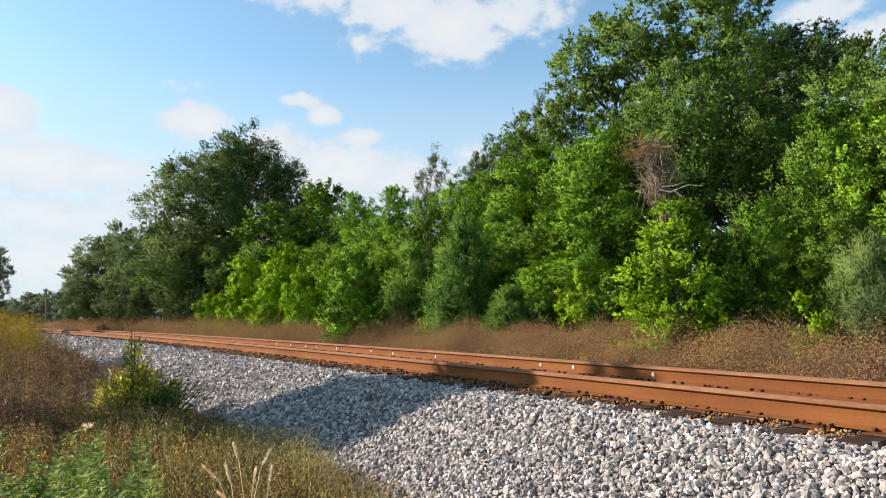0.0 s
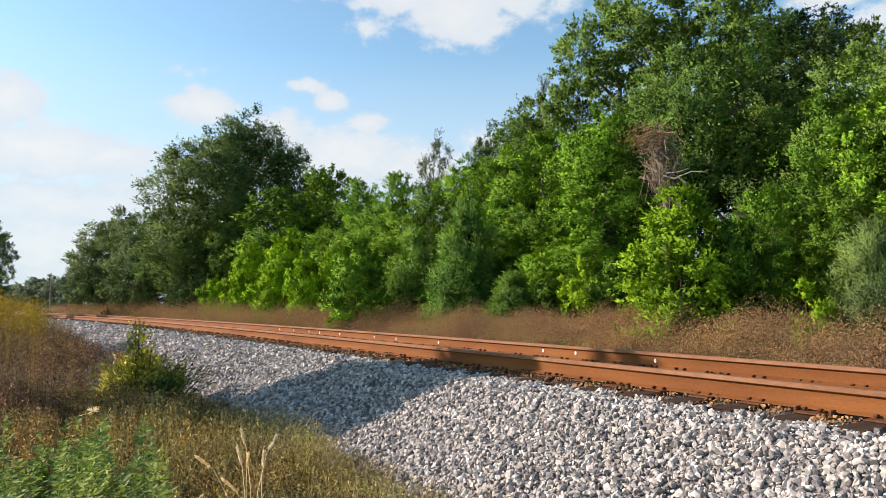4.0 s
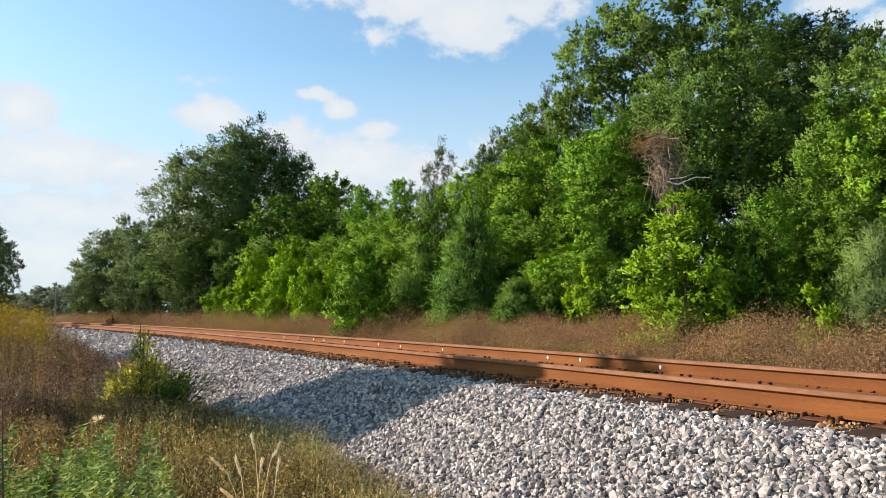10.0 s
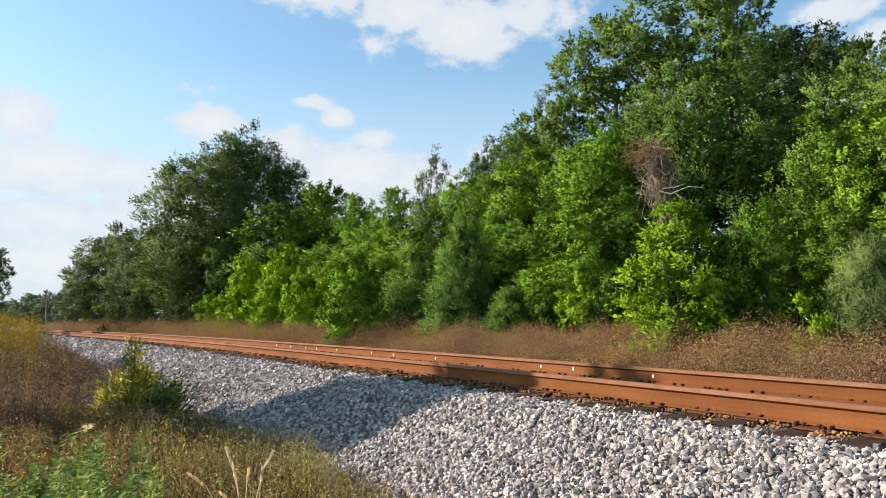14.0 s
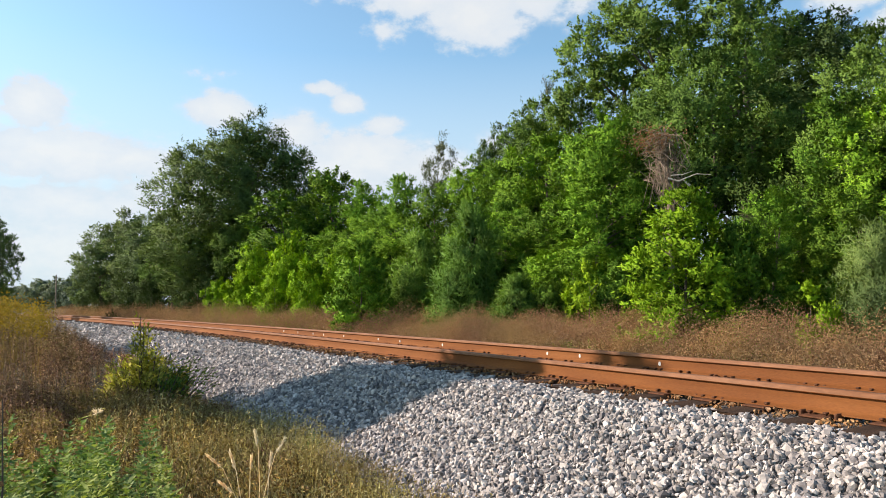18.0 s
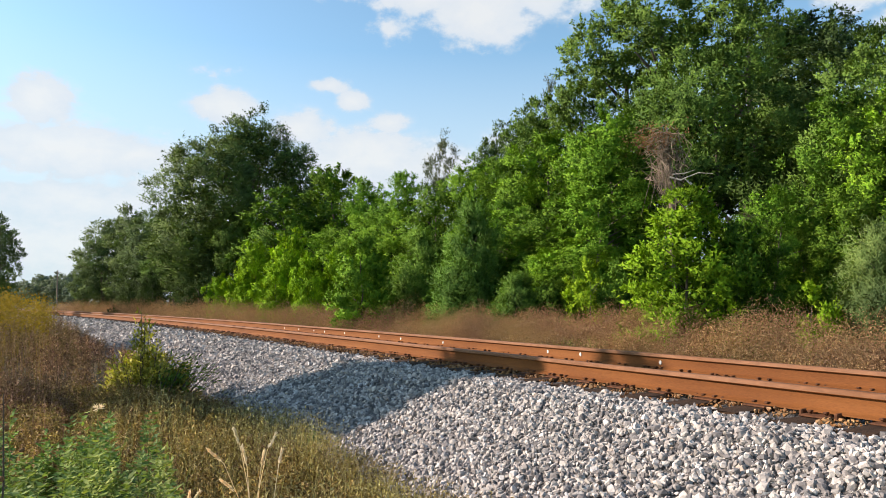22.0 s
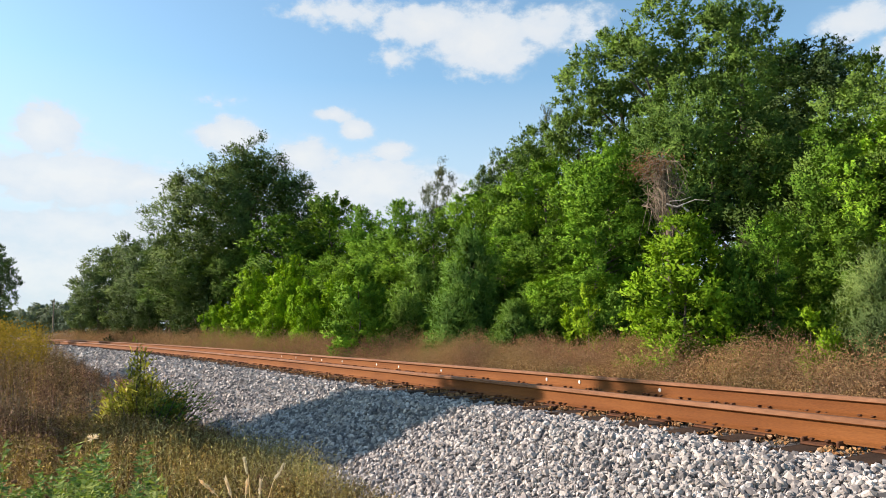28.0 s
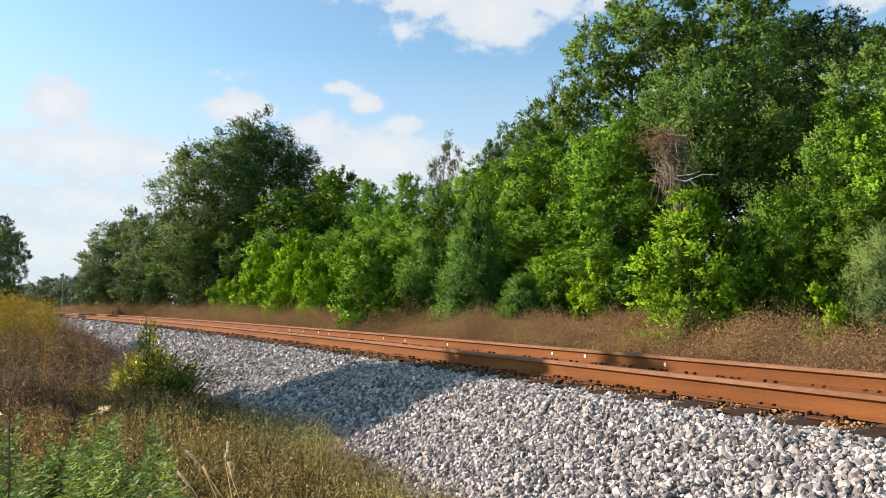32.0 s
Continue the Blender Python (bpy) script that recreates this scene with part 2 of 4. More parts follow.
def blades(rng, foot, height, width, lean=0.35, steps=3):
    """Bent stems: tapering strips of quads rising from foot."""
    n = len(foot)
    a = rng.uniform(0, 2 * np.pi, n)
    side = np.stack([-np.sin(a), np.cos(a), np.zeros(n)], 1)
    out = np.stack([np.cos(a), np.sin(a), np.zeros(n)], 1) * (rng.normal(0, lean, n) * height)[:, None]
    turn = rng.uniform(0, 2 * np.pi, n)
    side = np.stack([np.cos(turn), np.sin(turn), np.zeros(n)], 1)
    rows = []
    for i in range(steps + 1):
        t = i / steps
        c = foot + out * t ** 1.8 + np.array([0, 0, 1.0]) * (height * (t - 0.08 * t * t))[:, None]
        w = width * (1 - 0.75 * t) * 0.5
        rows += [c - side * w, c + side * w]
    v = np.stack(rows, 1)
    k = 2 * (steps + 1)
    base = np.arange(n)[:, None] * k
    f = np.concatenate([base + np.array([[2 * i, 2 * i + 1, 2 * i + 3, 2 * i + 2]]) for i in range(steps)])
    return v.reshape(-1, 3), f


def join(parts):
    vs, fs, o = [], [], 0
    for v, f in parts:
        vs.append(v)
        fs.append(f + o)
        o += len(v)
    return np.concatenate(vs), np.concatenate(fs)


def tube(path, radii, sides=6):
    """Vertices and quads of a bent tapering rod."""
    path = np.asarray(path, float)
    d = unit(np.gradient(path, axis=0))
    ref = np.where(np.abs(d[:, 2:3]) > 0.9, np.array([[1.0, 0, 0]]), np.array([[0, 0, 1.0]]))
    u = unit(np.cross(d, ref))
    w = np.cross(d, u)
    ang = np.linspace(0, 2 * np.pi, sides, endpoint=False)
    ring = np.cos(ang)[None, :, None] * u[:, None] + np.sin(ang)[None, :, None] * w[:, None]
    v = (path[:, None] + ring * np.asarray(radii)[:, None, None]).reshape(-1, 3)
    f = [[i * sides + j, i * sides + (j + 1) % sides, (i + 1) * sides + (j + 1) % sides, (i + 1) * sides + j]
         for i in range(len(path) - 1) for j in range(sides)]
    return v, np.array(f)


# ---- the line of the track and the lie of the land ----
BEND, FAR_S = 0.00129, 110.0
MID_Y = 5.924


def track_y(s):
    """The track's middle line, y at a distance s down the line (x = -s): a long bend, then straight."""
    s = np.asarray(s, float)
    c = np.clip(s, -60, FAR_S)
    return MID_Y - BEND * c * c - 2 * BEND * c * (s - c)


def on_track(s, q, z=0.0):
    """World place at s down the line and q to the side of the middle line (minus: the near side)."""
    s = np.asarray(s, float)
    c = np.clip(s, -60, FAR_S)
    slope = -2 * BEND * c
    k = 1 / np.sqrt(1 + slope * slope)
    return np.stack(np.broadcast_arrays(-s + q * slope * k, track_y(s) + q * k, z), -1)


RAIL_TOP_Z, RAIL_H = 0.97, 0.186
TIE_TOP = RAIL_TOP_Z - RAIL_H - 0.015
BED_TOP = TIE_TOP - 0.03


def ballast_z(q):
    """Height of the ballast over q: flat shoulders, slopes to both sides."""
    return np.interp(q, [-3.4, -1.72, -1.3, 1.3, 1.72, 3.0], [-0.02, BED_TOP - 0.02, BED_TOP, BED_TOP, BED_TOP - 0.02, 0.2])


def land_z(x, y):
    q = y - track_y(-x)
    return np.interp(q, [-60, -12, -5.5, -3.3, -2.6, 2.4, 3.2, 6, 12, 60], [0.2, 0.1, 0.0, 0.02, -0.15, -0.05, 0.2, 0.25, 0.4, 1.0])


def wobble(x, y, size, seed=0.0):
    return np.array([noise.noise((float(a) * size, float(b) * size, seed)) for a, b in zip(np.ravel(x), np.ravel(y))]).reshape(np.shape(x))


def steps_out(inner, outer, start, growth=1.25):
    out, d = [inner], start
    while out[-1] < outer:
        out.append(out[-1] + d)
        d *= growth
    return out


def build_ground():
    xs = np.array(sorted([-a for a in steps_out(45, 2600, 0.8)] + list(np.arange(-44.6, 4, 0.4)) + steps_out(4, 2600, 0.6)))
    ys = np.array(sorted([-a for a in steps_out(6, 2600, 0.6)] + list(np.arange(-5.8, 12, 0.3)) + steps_out(12, 2600, 0.6)))
    gx, gy = np.meshgrid(xs, ys, indexing="ij")
    z = land_z(gx, gy)
    near = np.exp(-(np.hypot(gx, gy) / 120) ** 2)
    z = z + wobble(gx, gy, 0.8) * 0.05 * near
    v = np.stack([gx, gy, z], -1).reshape(-1, 3)
    nx, ny = len(xs), len(ys)
    i = (np.arange(nx - 1)[:, None] * ny + np.arange(ny - 1)[None]).ravel()
    tagged(new("ground", mesh_from("ground", v, np.stack([i, i + ny, i + ny + 1, i + 1], 1), SOIL, True)), "dark weedy soil beside the railway", "ground", kind="structure")


build_ground()
S_ALONG = np.concatenate([np.arange(-14, 40, 0.5), np.arange(40, 110, 2.0), np.arange(110, 400, 12.0)])


def build_bed():
    q = np.array([-3.5, -3.0, -2.6, -2.2, -1.9, -1.72, -1.3, -0.6, 0, 0.6, 1.3, 1.72, 2.2, 2.6, 3.05])
    s, qq = np.meshgrid(S_ALONG, q, indexing="ij")
    z = ballast_z(qq) + wobble(s, qq, 1.1, 3.0) * 0.025 * (np.abs(qq) > 1.35)
    z[:, 0] = -0.3
    z[:, -1] = -0.2
    v = on_track(s, qq, z).reshape(-1, 3)
    n = len(q)
    i = (np.arange(len(S_ALONG) - 1)[:, None] * n + np.arange(n - 1)[None]).ravel()
    tagged(new("ballast_bed", mesh_from("ballast_bed", v, np.stack([i, i + 1, i + n + 1, i + n], 1), BED, True)), "grey crushed stone embankment under the railway track", "ballast", kind="structure")


build_bed()


# ---- track: rails, ties, plates, spikes ----
def rail_mesh(q0):
    half = [(0.070, 0.0), (0.070, 0.010), (0.030, 0.026), (0.011, 0.040), (0.009, 0.085), (0.010, 0.134), (0.036, 0.143), (0.0385, 0.148), (0.0365, 0.176), (0.028, 0.184), (0.010, 0.186)]
    prof = [(-a, b) for a, b in half] + [(a, b) for a, b in reversed(half)]
    n = len(prof)
    v = np.concatenate([on_track(S_ALONG, q0 + a, RAIL_TOP_Z - RAIL_H + b)[:, None] for a, b in prof], 1).reshape(-1, 3)
    f = [[i * n + j, i * n + (j + 1) % n, (i + 1) * n + (j + 1) % n, (i + 1) * n + j] for i in range(len(S_ALONG) - 1) for j in range(n)]
    me = mesh_from("rail", v, f, RUST)
    me.materials.append(RAIL_TOP)
    top = np.zeros(len(f), int)
    for j in (7, 8, 9, 10, 11, 12, 13):
        top[j::n] = 1
    me.polygons.foreach_set("material_index", top)
    return me


def box_bm(sx, sy, sz, bevel=0.0, z0=0.0):
    bm = bmesh.new()
    bmesh.ops.create_cube(bm, size=1)
    bmesh.ops.transform(bm, matrix=Matrix.Translation((0, 0, z0 + sz / 2)) @ Matrix.Diagonal((sx, sy, sz, 1)), verts=bm.verts)
    if bevel:
        bmesh.ops.bevel(bm, geom=bm.edges, offset=bevel, segments=1, affect="EDGES")
    return bm


def to_mesh(name, bm, mat):
    me = bpy.data.meshes.new(name)
    bm.to_mesh(me)
    bm.free()
    me.materials.append(mat)
    return me


TIE_PITCH, TIE_START, GAUGE_Q = 0.503, 0.124, 0.755


def build_track():
    track = tagged(new("railway_track"), "rust-brown steel railway track on dark timber ties", "railway track")
    for q0, label in ((-GAUGE_Q, "rusty steel rail"), (GAUGE_Q, "rusty steel rail with chalk marks")):
        part("rail", rail_mesh(q0), None, track, label)
    tie_meshes = []
    for k in range(4):
        bm = box_bm(0.225, 2.6, 0.17, 0.012)
        for v in bm.verts:
            v.co += Vector((random.uniform(-0.012, 0.012), random.uniform(-0.025, 0.025), random.uniform(-0.008, 0.004)))
        tie_meshes.append(to_mesh("tie", bm, TIE))
    plate = to_mesh("tie_plate", box_bm(0.2, 0.36, 0.014, 0.004), RUST_DARK)
    bm = box_bm(0.018, 0.018, 0.016, 0.003)
    head = box_bm(0.03, 0.045, 0.015, 0.004, 0.012)
    me_h = bpy.data.meshes.new("spike_head")
    head.to_mesh(me_h)
    head.free()
    bm.from_mesh(me_h)
    spike = to_mesh("spike", bm, RUST_DARK)
    bm = box_bm(0.03, 0.19, 0.05, 0.008)
    anchor = to_mesh("rail_anchor", bm, RUST_DARK)
    rng = random.Random(4)
    for i in range(-8, 135):
        s = TIE_START + i * TIE_PITCH
        p = on_track(s, 0.0, TIE_TOP - 0.17)
        ahead = on_track(s + 0.5, 0.0, 0) - on_track(s - 0.5, 0.0, 0)
        m = Matrix.Translation(p) @ Matrix.Rotation(math.atan2(-ahead[1], -ahead[0]) + rng.uniform(-0.012, 0.012), 4, "Z")
        tie = part("tie", tie_meshes[i % 4], None, track)
        tie.matrix_basis = m @ Matrix.Translation((0, rng.uniform(-0.035, 0.035), rng.uniform(-0.008, 0.004)))
        for q in (-GAUGE_Q, GAUGE_Q):
            pl = part("tie_plate", plate, None, tie)
            pl.matrix_basis = Matrix.Translation((0, q, 0.172))
            if s < 32:
                for dx, dq in ((-0.06, -0.085), (0.05, 0.085), (0.06, -0.085), (-0.05, 0.085)):
                    sp = part("spike", spike, None, tie)
                    sp.matrix_basis = Matrix.Translation((dx, q + dq + rng.uniform(-0.004, 0.004), 0.186)) @ Matrix.Rotation(rng.uniform(-0.2, 0.2), 4, "Z")
                if i % 2 == 0:
                    for dx in (-0.135, 0.135):
                        an = part("rail_anchor", anchor, None, tie)
                        an.matrix_basis = Matrix.Translation((dx, q, 0.160))
    # chalk marks on the far rail's web
    disc = bmesh.new()
    bmesh.ops.create_cone(disc, cap_ends=True, segments=10, radius1=0.025, radius2=0.022, depth=0.006)
    bmesh.ops.transform(disc, matrix=Matrix.Diagonal((0.85, 1, 1.1, 1)) @ Matrix.Rotation(radians(90), 4, "X"), verts=disc.verts)
    mark = to_mesh("chalk_mark", disc, WHITE)
    for s, z in ((6.08, 0.078), (7.50, 0.088), (8.20, 0.084), (11.16, 0.072), (12.79, 0.07), (13.77, 0.078), (15.55, 0.08), (16.76, 0.07), (17.45, 0.077), (18.52, 0.075), (19.60, 0.077)):
        ob = part("chalk_mark", mark, None, track, "white chalk mark")
        ob.matrix_basis = Matrix.Translation(on_track(s, GAUGE_Q - 0.014, RAIL_TOP_Z - RAIL_H + z))


build_track()


# ---- ballast stones ----
def stones(rng, pos, size, rough=False):
    """Angular stones: jittered, flattened icosahedra."""
    g = (1 + 5 ** 0.5) / 2
    ico = unit(np.array([(-1, g, 0), (1, g, 0), (-1, -g, 0), (1, -g, 0), (0, -1, g), (0, 1, g), (0, -1, -g), (0, 1, -g), (g, 0, -1), (g, 0, 1), (-g, 0, -1), (-g, 0, 1)], float))
    tri = np.array([(0, 11, 5), (0, 5, 1), (0, 1, 7), (0, 7, 10), (0, 10, 11), (1, 5, 9), (5, 11, 4), (11, 10, 2), (10, 7, 6), (7, 1, 8), (3, 9, 4), (3, 4, 2), (3, 2, 6), (3, 6, 8), (3, 8, 9), (4, 9, 5), (2, 4, 11), (6, 2, 10), (8, 6, 7), (9, 8, 1)])
    if rough:
        ico = unit(np.array([(x, y, z) for x in (-1, 1) for y in (-1, 1) for z in (-1, 1)], float))
        tri = np.array([(0, 1, 3), (0, 3, 2), (4, 6, 7), (4, 7, 5), (0, 4, 5), (0, 5, 1), (2, 3, 7), (2, 7, 6), (0, 2, 6), (0, 6, 4), (1, 5, 7), (1, 7, 3)])
    n, k = len(pos), len(ico)
    v = ico[None] * rng.uniform(0.4, 1.4, (n, k, 1))
    v = np.sign(v) * np.abs(v) ** (0.7 if rough else 0.5)
    v = v * np.sort(rng.uniform(0.35, 1.3, (n, 1, 3)), axis=2)
    quat = unit(rng.normal(size=(n, 4)))
    w, x, y, z = quat.T
    rot = np.stack([1 - 2 * (y * y + z * z), 2 * (x * y - z * w), 2 * (x * z + y * w), 2 * (x * y + z * w), 1 - 2 * (x * x + z * z), 2 * (y * z - x * w),
                    2 * (x * z - y * w), 2 * (y * z + x * w), 1 - 2 * (x * x + y * y)], -1).reshape(n, 3, 3)
    v = np.einsum("nij,nkj->nki", rot, v) * size[:, None, None] + pos[:, None]
    f = tri[None] + (np.arange(n) * k)[:, None, None]
    return v.reshape(-1, 3), f.reshape(-1, 3)


def build_stones():
    rng = np.random.default_rng(5)
    sets = []
    for s0, s1, per, r0, r1, rough in ((-6.0, 1.6, 120, 0.035, 0.055, True), (1.6, 7.0, 1350, 0.014, 0.032, False), (1.6, 7.0, 1050, 0.011, 0.026, True), (7.0, 9.5, 1350, 0.017, 0.038, True),
                                       (9.5, 17.0, 680, 0.022, 0.043, True), (17.0, 34.0, 190, 0.038, 0.064, True), (34.0, 62.0, 45, 0.07, 0.10, True)):
        q0, q1 = -3.4, -1.2
        n = int((s1 - s0) * (q1 - q0) * per)
        s, q = rng.uniform(s0, s1, n), rng.uniform(q0, q1, n)
        z = ballast_z(q) + rng.uniform(-0.018, 0.026, n)
        size = rng.uniform(r0, r1, n)
        if s0 >= 7:
            z = z - 0.4 * size
        under_tie = (q > -1.34) & (np.abs((s - TIE_START + TIE_PITCH / 2) % TIE_PITCH - TIE_PITCH / 2) < 0.13)
        keep = ~under_tie
        sets.append(stones(rng, on_track(s, q, z)[keep], size[keep], rough))
    v, f = join(sets)
    tagged(new("ballast_stones", mesh_from("ballast_stones", v, f, STONE)), "angular light grey crushed stones on the embankment slope", "gravel", kind="stuff")
    n = 12500
    s, q = rng.uniform(1.6, 26, n), rng.uniform(-1.32, -0.2, n)
    gap = np.abs((s - TIE_START + TIE_PITCH / 2) % TIE_PITCH - TIE_PITCH / 2) > 0.125
    z = BED_TOP + rng.uniform(-0.01, 0.022, n) + 0.025 * (q > -1.2)
    v, f = stones(rng, on_track(s, q, z)[gap], rng.uniform(0.009, 0.021, n)[gap], True)
    tagged(new("rust_stained_stones", mesh_from("rust_stained_stones", v, f, RUSTY_STONE)), "rust-stained brown stones between the ties", "gravel", kind="stuff")


build_stones()


# ---- trees and bushes ----
def crown_mesh(name, seed, H, W, profile, lobes, clumps, twigs, per, leaf, mat, low=0.02, lobe=(0.17, 0.29), aspect=0.55, twig=0.28, rise=0.55, shell=150, clump=0.26, droop=0.0, form=0.35):
    """A crown H high and W wide: billows of leafy clumps, each clump a spray of twigs, dark hollows between them."""
    rng = np.random.default_rng(seed)
    t = np.concatenate([np.linspace(low + 0.07, 0.9, lobes) + rng.uniform(-0.05, 0.05, lobes), [0.93]])
    ang = np.concatenate([np.arange(lobes) * 2.4 + rng.uniform(-0.5, 0.5, lobes), [0]])
    lr = W * rng.uniform(*lobe, lobes + 1) * (0.55 + 0.45 * np.interp(t, profile[0], profile[1]))
    rad = np.maximum(np.interp(t, profile[0], profile[1]) * W / 2 - lr * 0.85, 0) * rng.uniform(0.7, 1.2, lobes + 1)
    rad = rad * rng.choice([1.0, 1.0, 1.0, 1.0, 0.35], lobes + 1)
    rad[-1] = 0
    c = np.stack([np.cos(ang) * rad, np.sin(ang) * rad, t * H], 1)
    lr[-1] = min(H * 0.075, W * 0.2)
    # clumps on the outside of the billows
    pick = rng.choice(lobes + 1, clumps * 2, p=(lr ** 1.9) / np.sum(lr ** 1.9))
    out = unit(c * np.array([1, 1, 0]) + 1e-6)
    d = unit(unit(rng.normal(size=(len(pick), 3))) + out[pick] * 0.45 + np.array([0, 0, 0.22]))
    mid = c[pick] + d * (lr[pick] * rng.uniform(0.72, 1.12, len(pick)))[:, None]
    depth = np.min(np.linalg.norm(mid[:, None] - c[None], axis=2) / lr[None], axis=1)
    keep = np.flatnonzero((depth > 0.66) & (mid[:, 2] > 0.03))[:clumps]
    mid, d = mid[keep], d[keep]
    cr = clump * rng.uniform(0.55, 1.5, len(mid))
    # twigs in each clump, leaves along each twig
    j = np.repeat(np.arange(len(mid)), twigs)
    side = unit(rng.normal(size=(len(j), 3)))
    way = unit(d[j] * 0.6 + np.array([0, 0, rise]) + side * 0.62)
    foot = mid[j] + side * (cr[j] * rng.uniform(0.1, 0.75, len(j)))[:, None] * np.array([1, 1, 0.8])
    ln = twig * rng.uniform(0.5, 1.4, len(j))
    k = np.repeat(np.arange(len(j)), per)
    s = rng.uniform(0, 1, len(k)) ** 0.75
    p = foot[k] + way[k] * (ln[k] * (s - 0.3))[:, None] + rng.normal(size=(len(k), 3)) * (ln[k] * 0.17 * (1.15 - s * 0.8))[:, None]
    p[:, 2] = np.maximum(p[:, 2] - droop * s * s * ln[k], 0.02)
    along = unit(way[k] * 0.75 + rng.normal(size=p.shape) * 0.55)
    v, f = spikes(rng, p, d[j][k] + rng.normal(size=p.shape) * 0.5, leaf, leaf * aspect, along)
    k2 = np.repeat(np.arange(lobes + 1), shell)
    d2 = unit(rng.normal(size=(len(k2), 3)))
    pi = c[k2] + d2 * (lr[k2] * rng.uniform(0.25, 0.66, len(k2)))[:, None]
    pi[:, 2] = np.maximum(pi[:, 2], 0.05)
    v2, f2 = spikes(rng, pi, d2 + rng.normal(size=pi.shape) * 0.35, leaf * 1.35, leaf * 1.05, rng.normal(size=pi.shape))
    lift = (p - mid[j][k]) / (cr[j][k] + ln[k] * 0.5)[:, None]
    whole = unit((p - np.array([0, 0, H * 0.42])) * np.array([1, 1, 0.5]))
    soft = unit(d[j][k] * 0.5 + whole * form + lift * 0.45 + rng.normal(size=p.shape) * 0.33)
    v, f = join([(v, f), (v2, f2)])
    me = mesh_from(name, v, f, mat, True)
    soften(me, np.concatenate([np.repeat(soft, 3, 0), np.repeat(d2, 3, 0)]))
    return me


def trunk_mesh(seed, H, W, thick, limbs=7, reach=0.8):
    rng = np.random.default_rng(seed)
    z = np.linspace(-0.25, H * reach, 7)
    sway = np.cumsum(rng.normal(0, 0.012 * H, (7, 2)), 0)
    path = np.column_stack([sway - sway[0], z])
    parts_ = [tube(path, np.linspace(thick, thick * 0.2, 7), 8)]
    for i in range(limbs):
        t = rng.uniform(0.25, 0.9)
        b = np.array([np.interp(t, np.linspace(0, 1, 7), path[:, j]) for j in range(3)])
        a = rng.uniform(0, 2 * np.pi)
        ln = W * rng.uniform(0.18, 0.32)
        tip = b + np.array([np.cos(a) * ln, np.sin(a) * ln, ln * rng.uniform(0.4, 1.0)])
        mid = (b + tip) / 2 + rng.normal(0, 0.05 * ln, 3)
        parts_.append(tube(np.array([b, mid, tip]), [thick * 0.4 * (1 - 0.5 * t), thick * 0.25, thick * 0.06], 5))
    return mesh_from("trunk", *join(parts_), BARK, True)


CONE = ([0, 0.15, 0.4, 0.75, 1.0], [0.75, 1.0, 0.95, 0.6, 0.12])
ROUND = ([0, 0.2, 0.5, 0.8, 1.0], [0.55, 0.9, 1.0, 0.75, 0.25])
OVAL = ([0, 0.2, 0.45, 0.68, 0.88, 1.0], [0.5, 0.78, 0.97, 1.0, 0.72, 0.3])
DOME = ([0, 0.25, 0.3, 0.6, 0.85, 1.0], [0.15, 0.35, 0.8, 1.0, 0.8, 0.35])
KINDS = {}


def add_kind(kind, H, W, count, trunk, **o):
    KINDS[kind] = (H, W, [(trunk_mesh(900 + i + len(KINDS) * 10, H, W, *trunk), crown_mesh(kind + "_crown", 40 + i * 7 + len(KINDS) * 31, H, W, **o)) for i in range(count)])


add_kind("bush", 3.5, 2.5, 2, (0.05, 6), profile=CONE, lobes=14, clumps=210, twigs=8, per=14, leaf=0.075, mat=BRIGHT, twig=0.24, rise=0.45, lobe=(0.17, 0.27), clump=0.15, shell=150, form=0.7)
add_kind("vividbush", 3.6, 2.5, 2, (0.05, 6), profile=CONE, lobes=14, clumps=180, twigs=8, per=14, leaf=0.085, mat=FRESH, twig=0.24, rise=0.5, lobe=(0.17, 0.27), clump=0.15, shell=170, form=0.9)
add_kind("roundbush", 4.2, 3.8, 3, (0.06, 7), profile=ROUND, lobes=13, clumps=150, twigs=8, per=14, leaf=0.12, mat=VIVID, twig=0.32, rise=0.45, lobe=(0.18, 0.29), clump=0.22, shell=150, form=0.8)
add_kind("darkbush", 3.0, 2.2, 2, (0.05, 6), profile=ROUND, lobes=16, clumps=130, twigs=8, per=15, leaf=0.075, mat=MID, clump=0.17)
add_kind("sapling", 2.0, 1.0, 2, (0.025, 6), profile=OVAL, lobes=10, clumps=40, twigs=5, per=13, leaf=0.075, mat=BRIGHT, twig=0.2, clump=0.09, shell=40)
add_kind("cedar", 3.2, 2.2, 2, (0.06, 9), profile=CONE, lobes=24, clumps=170, twigs=6, per=28, leaf=0.11, aspect=0.16, mat=BLUISH, twig=0.62, rise=0.25, clump=0.1, droop=0.3)
add_kind("greencedar", 3.2, 2.2, 2, (0.06, 9), profile=CONE, lobes=24, clumps=170, twigs=6, per=26, leaf=0.13, aspect=0.2, mat=FEATHER, twig=0.6, rise=0.5, clump=0.1, droop=0.2)
add_kind("tree", 7.2, 3.4, 4, (0.12, 9), profile=OVAL, lobes=17, clumps=250, twigs=9, per=16, leaf=0.082, mat=MID, lobe=(0.17, 0.3), clump=0.24, low=0.12, shell=150)
add_kind("midtree", 7.2, 3.4, 3, (0.12, 8), profile=OVAL, lobes=16, clumps=160, twigs=8, per=15, leaf=0.12, mat=MID, shell=110, twig=0.36, lobe=(0.17, 0.3), clump=0.3, low=0.1)
add_kind("brighttree", 7.2, 3.4, 3, (0.12, 9), profile=OVAL, lobes=17, clumps=250, twigs=9, per=16, leaf=0.082, mat=FRESH, lobe=(0.17, 0.3), rise=0.7, clump=0.24, low=0.12, shell=150)
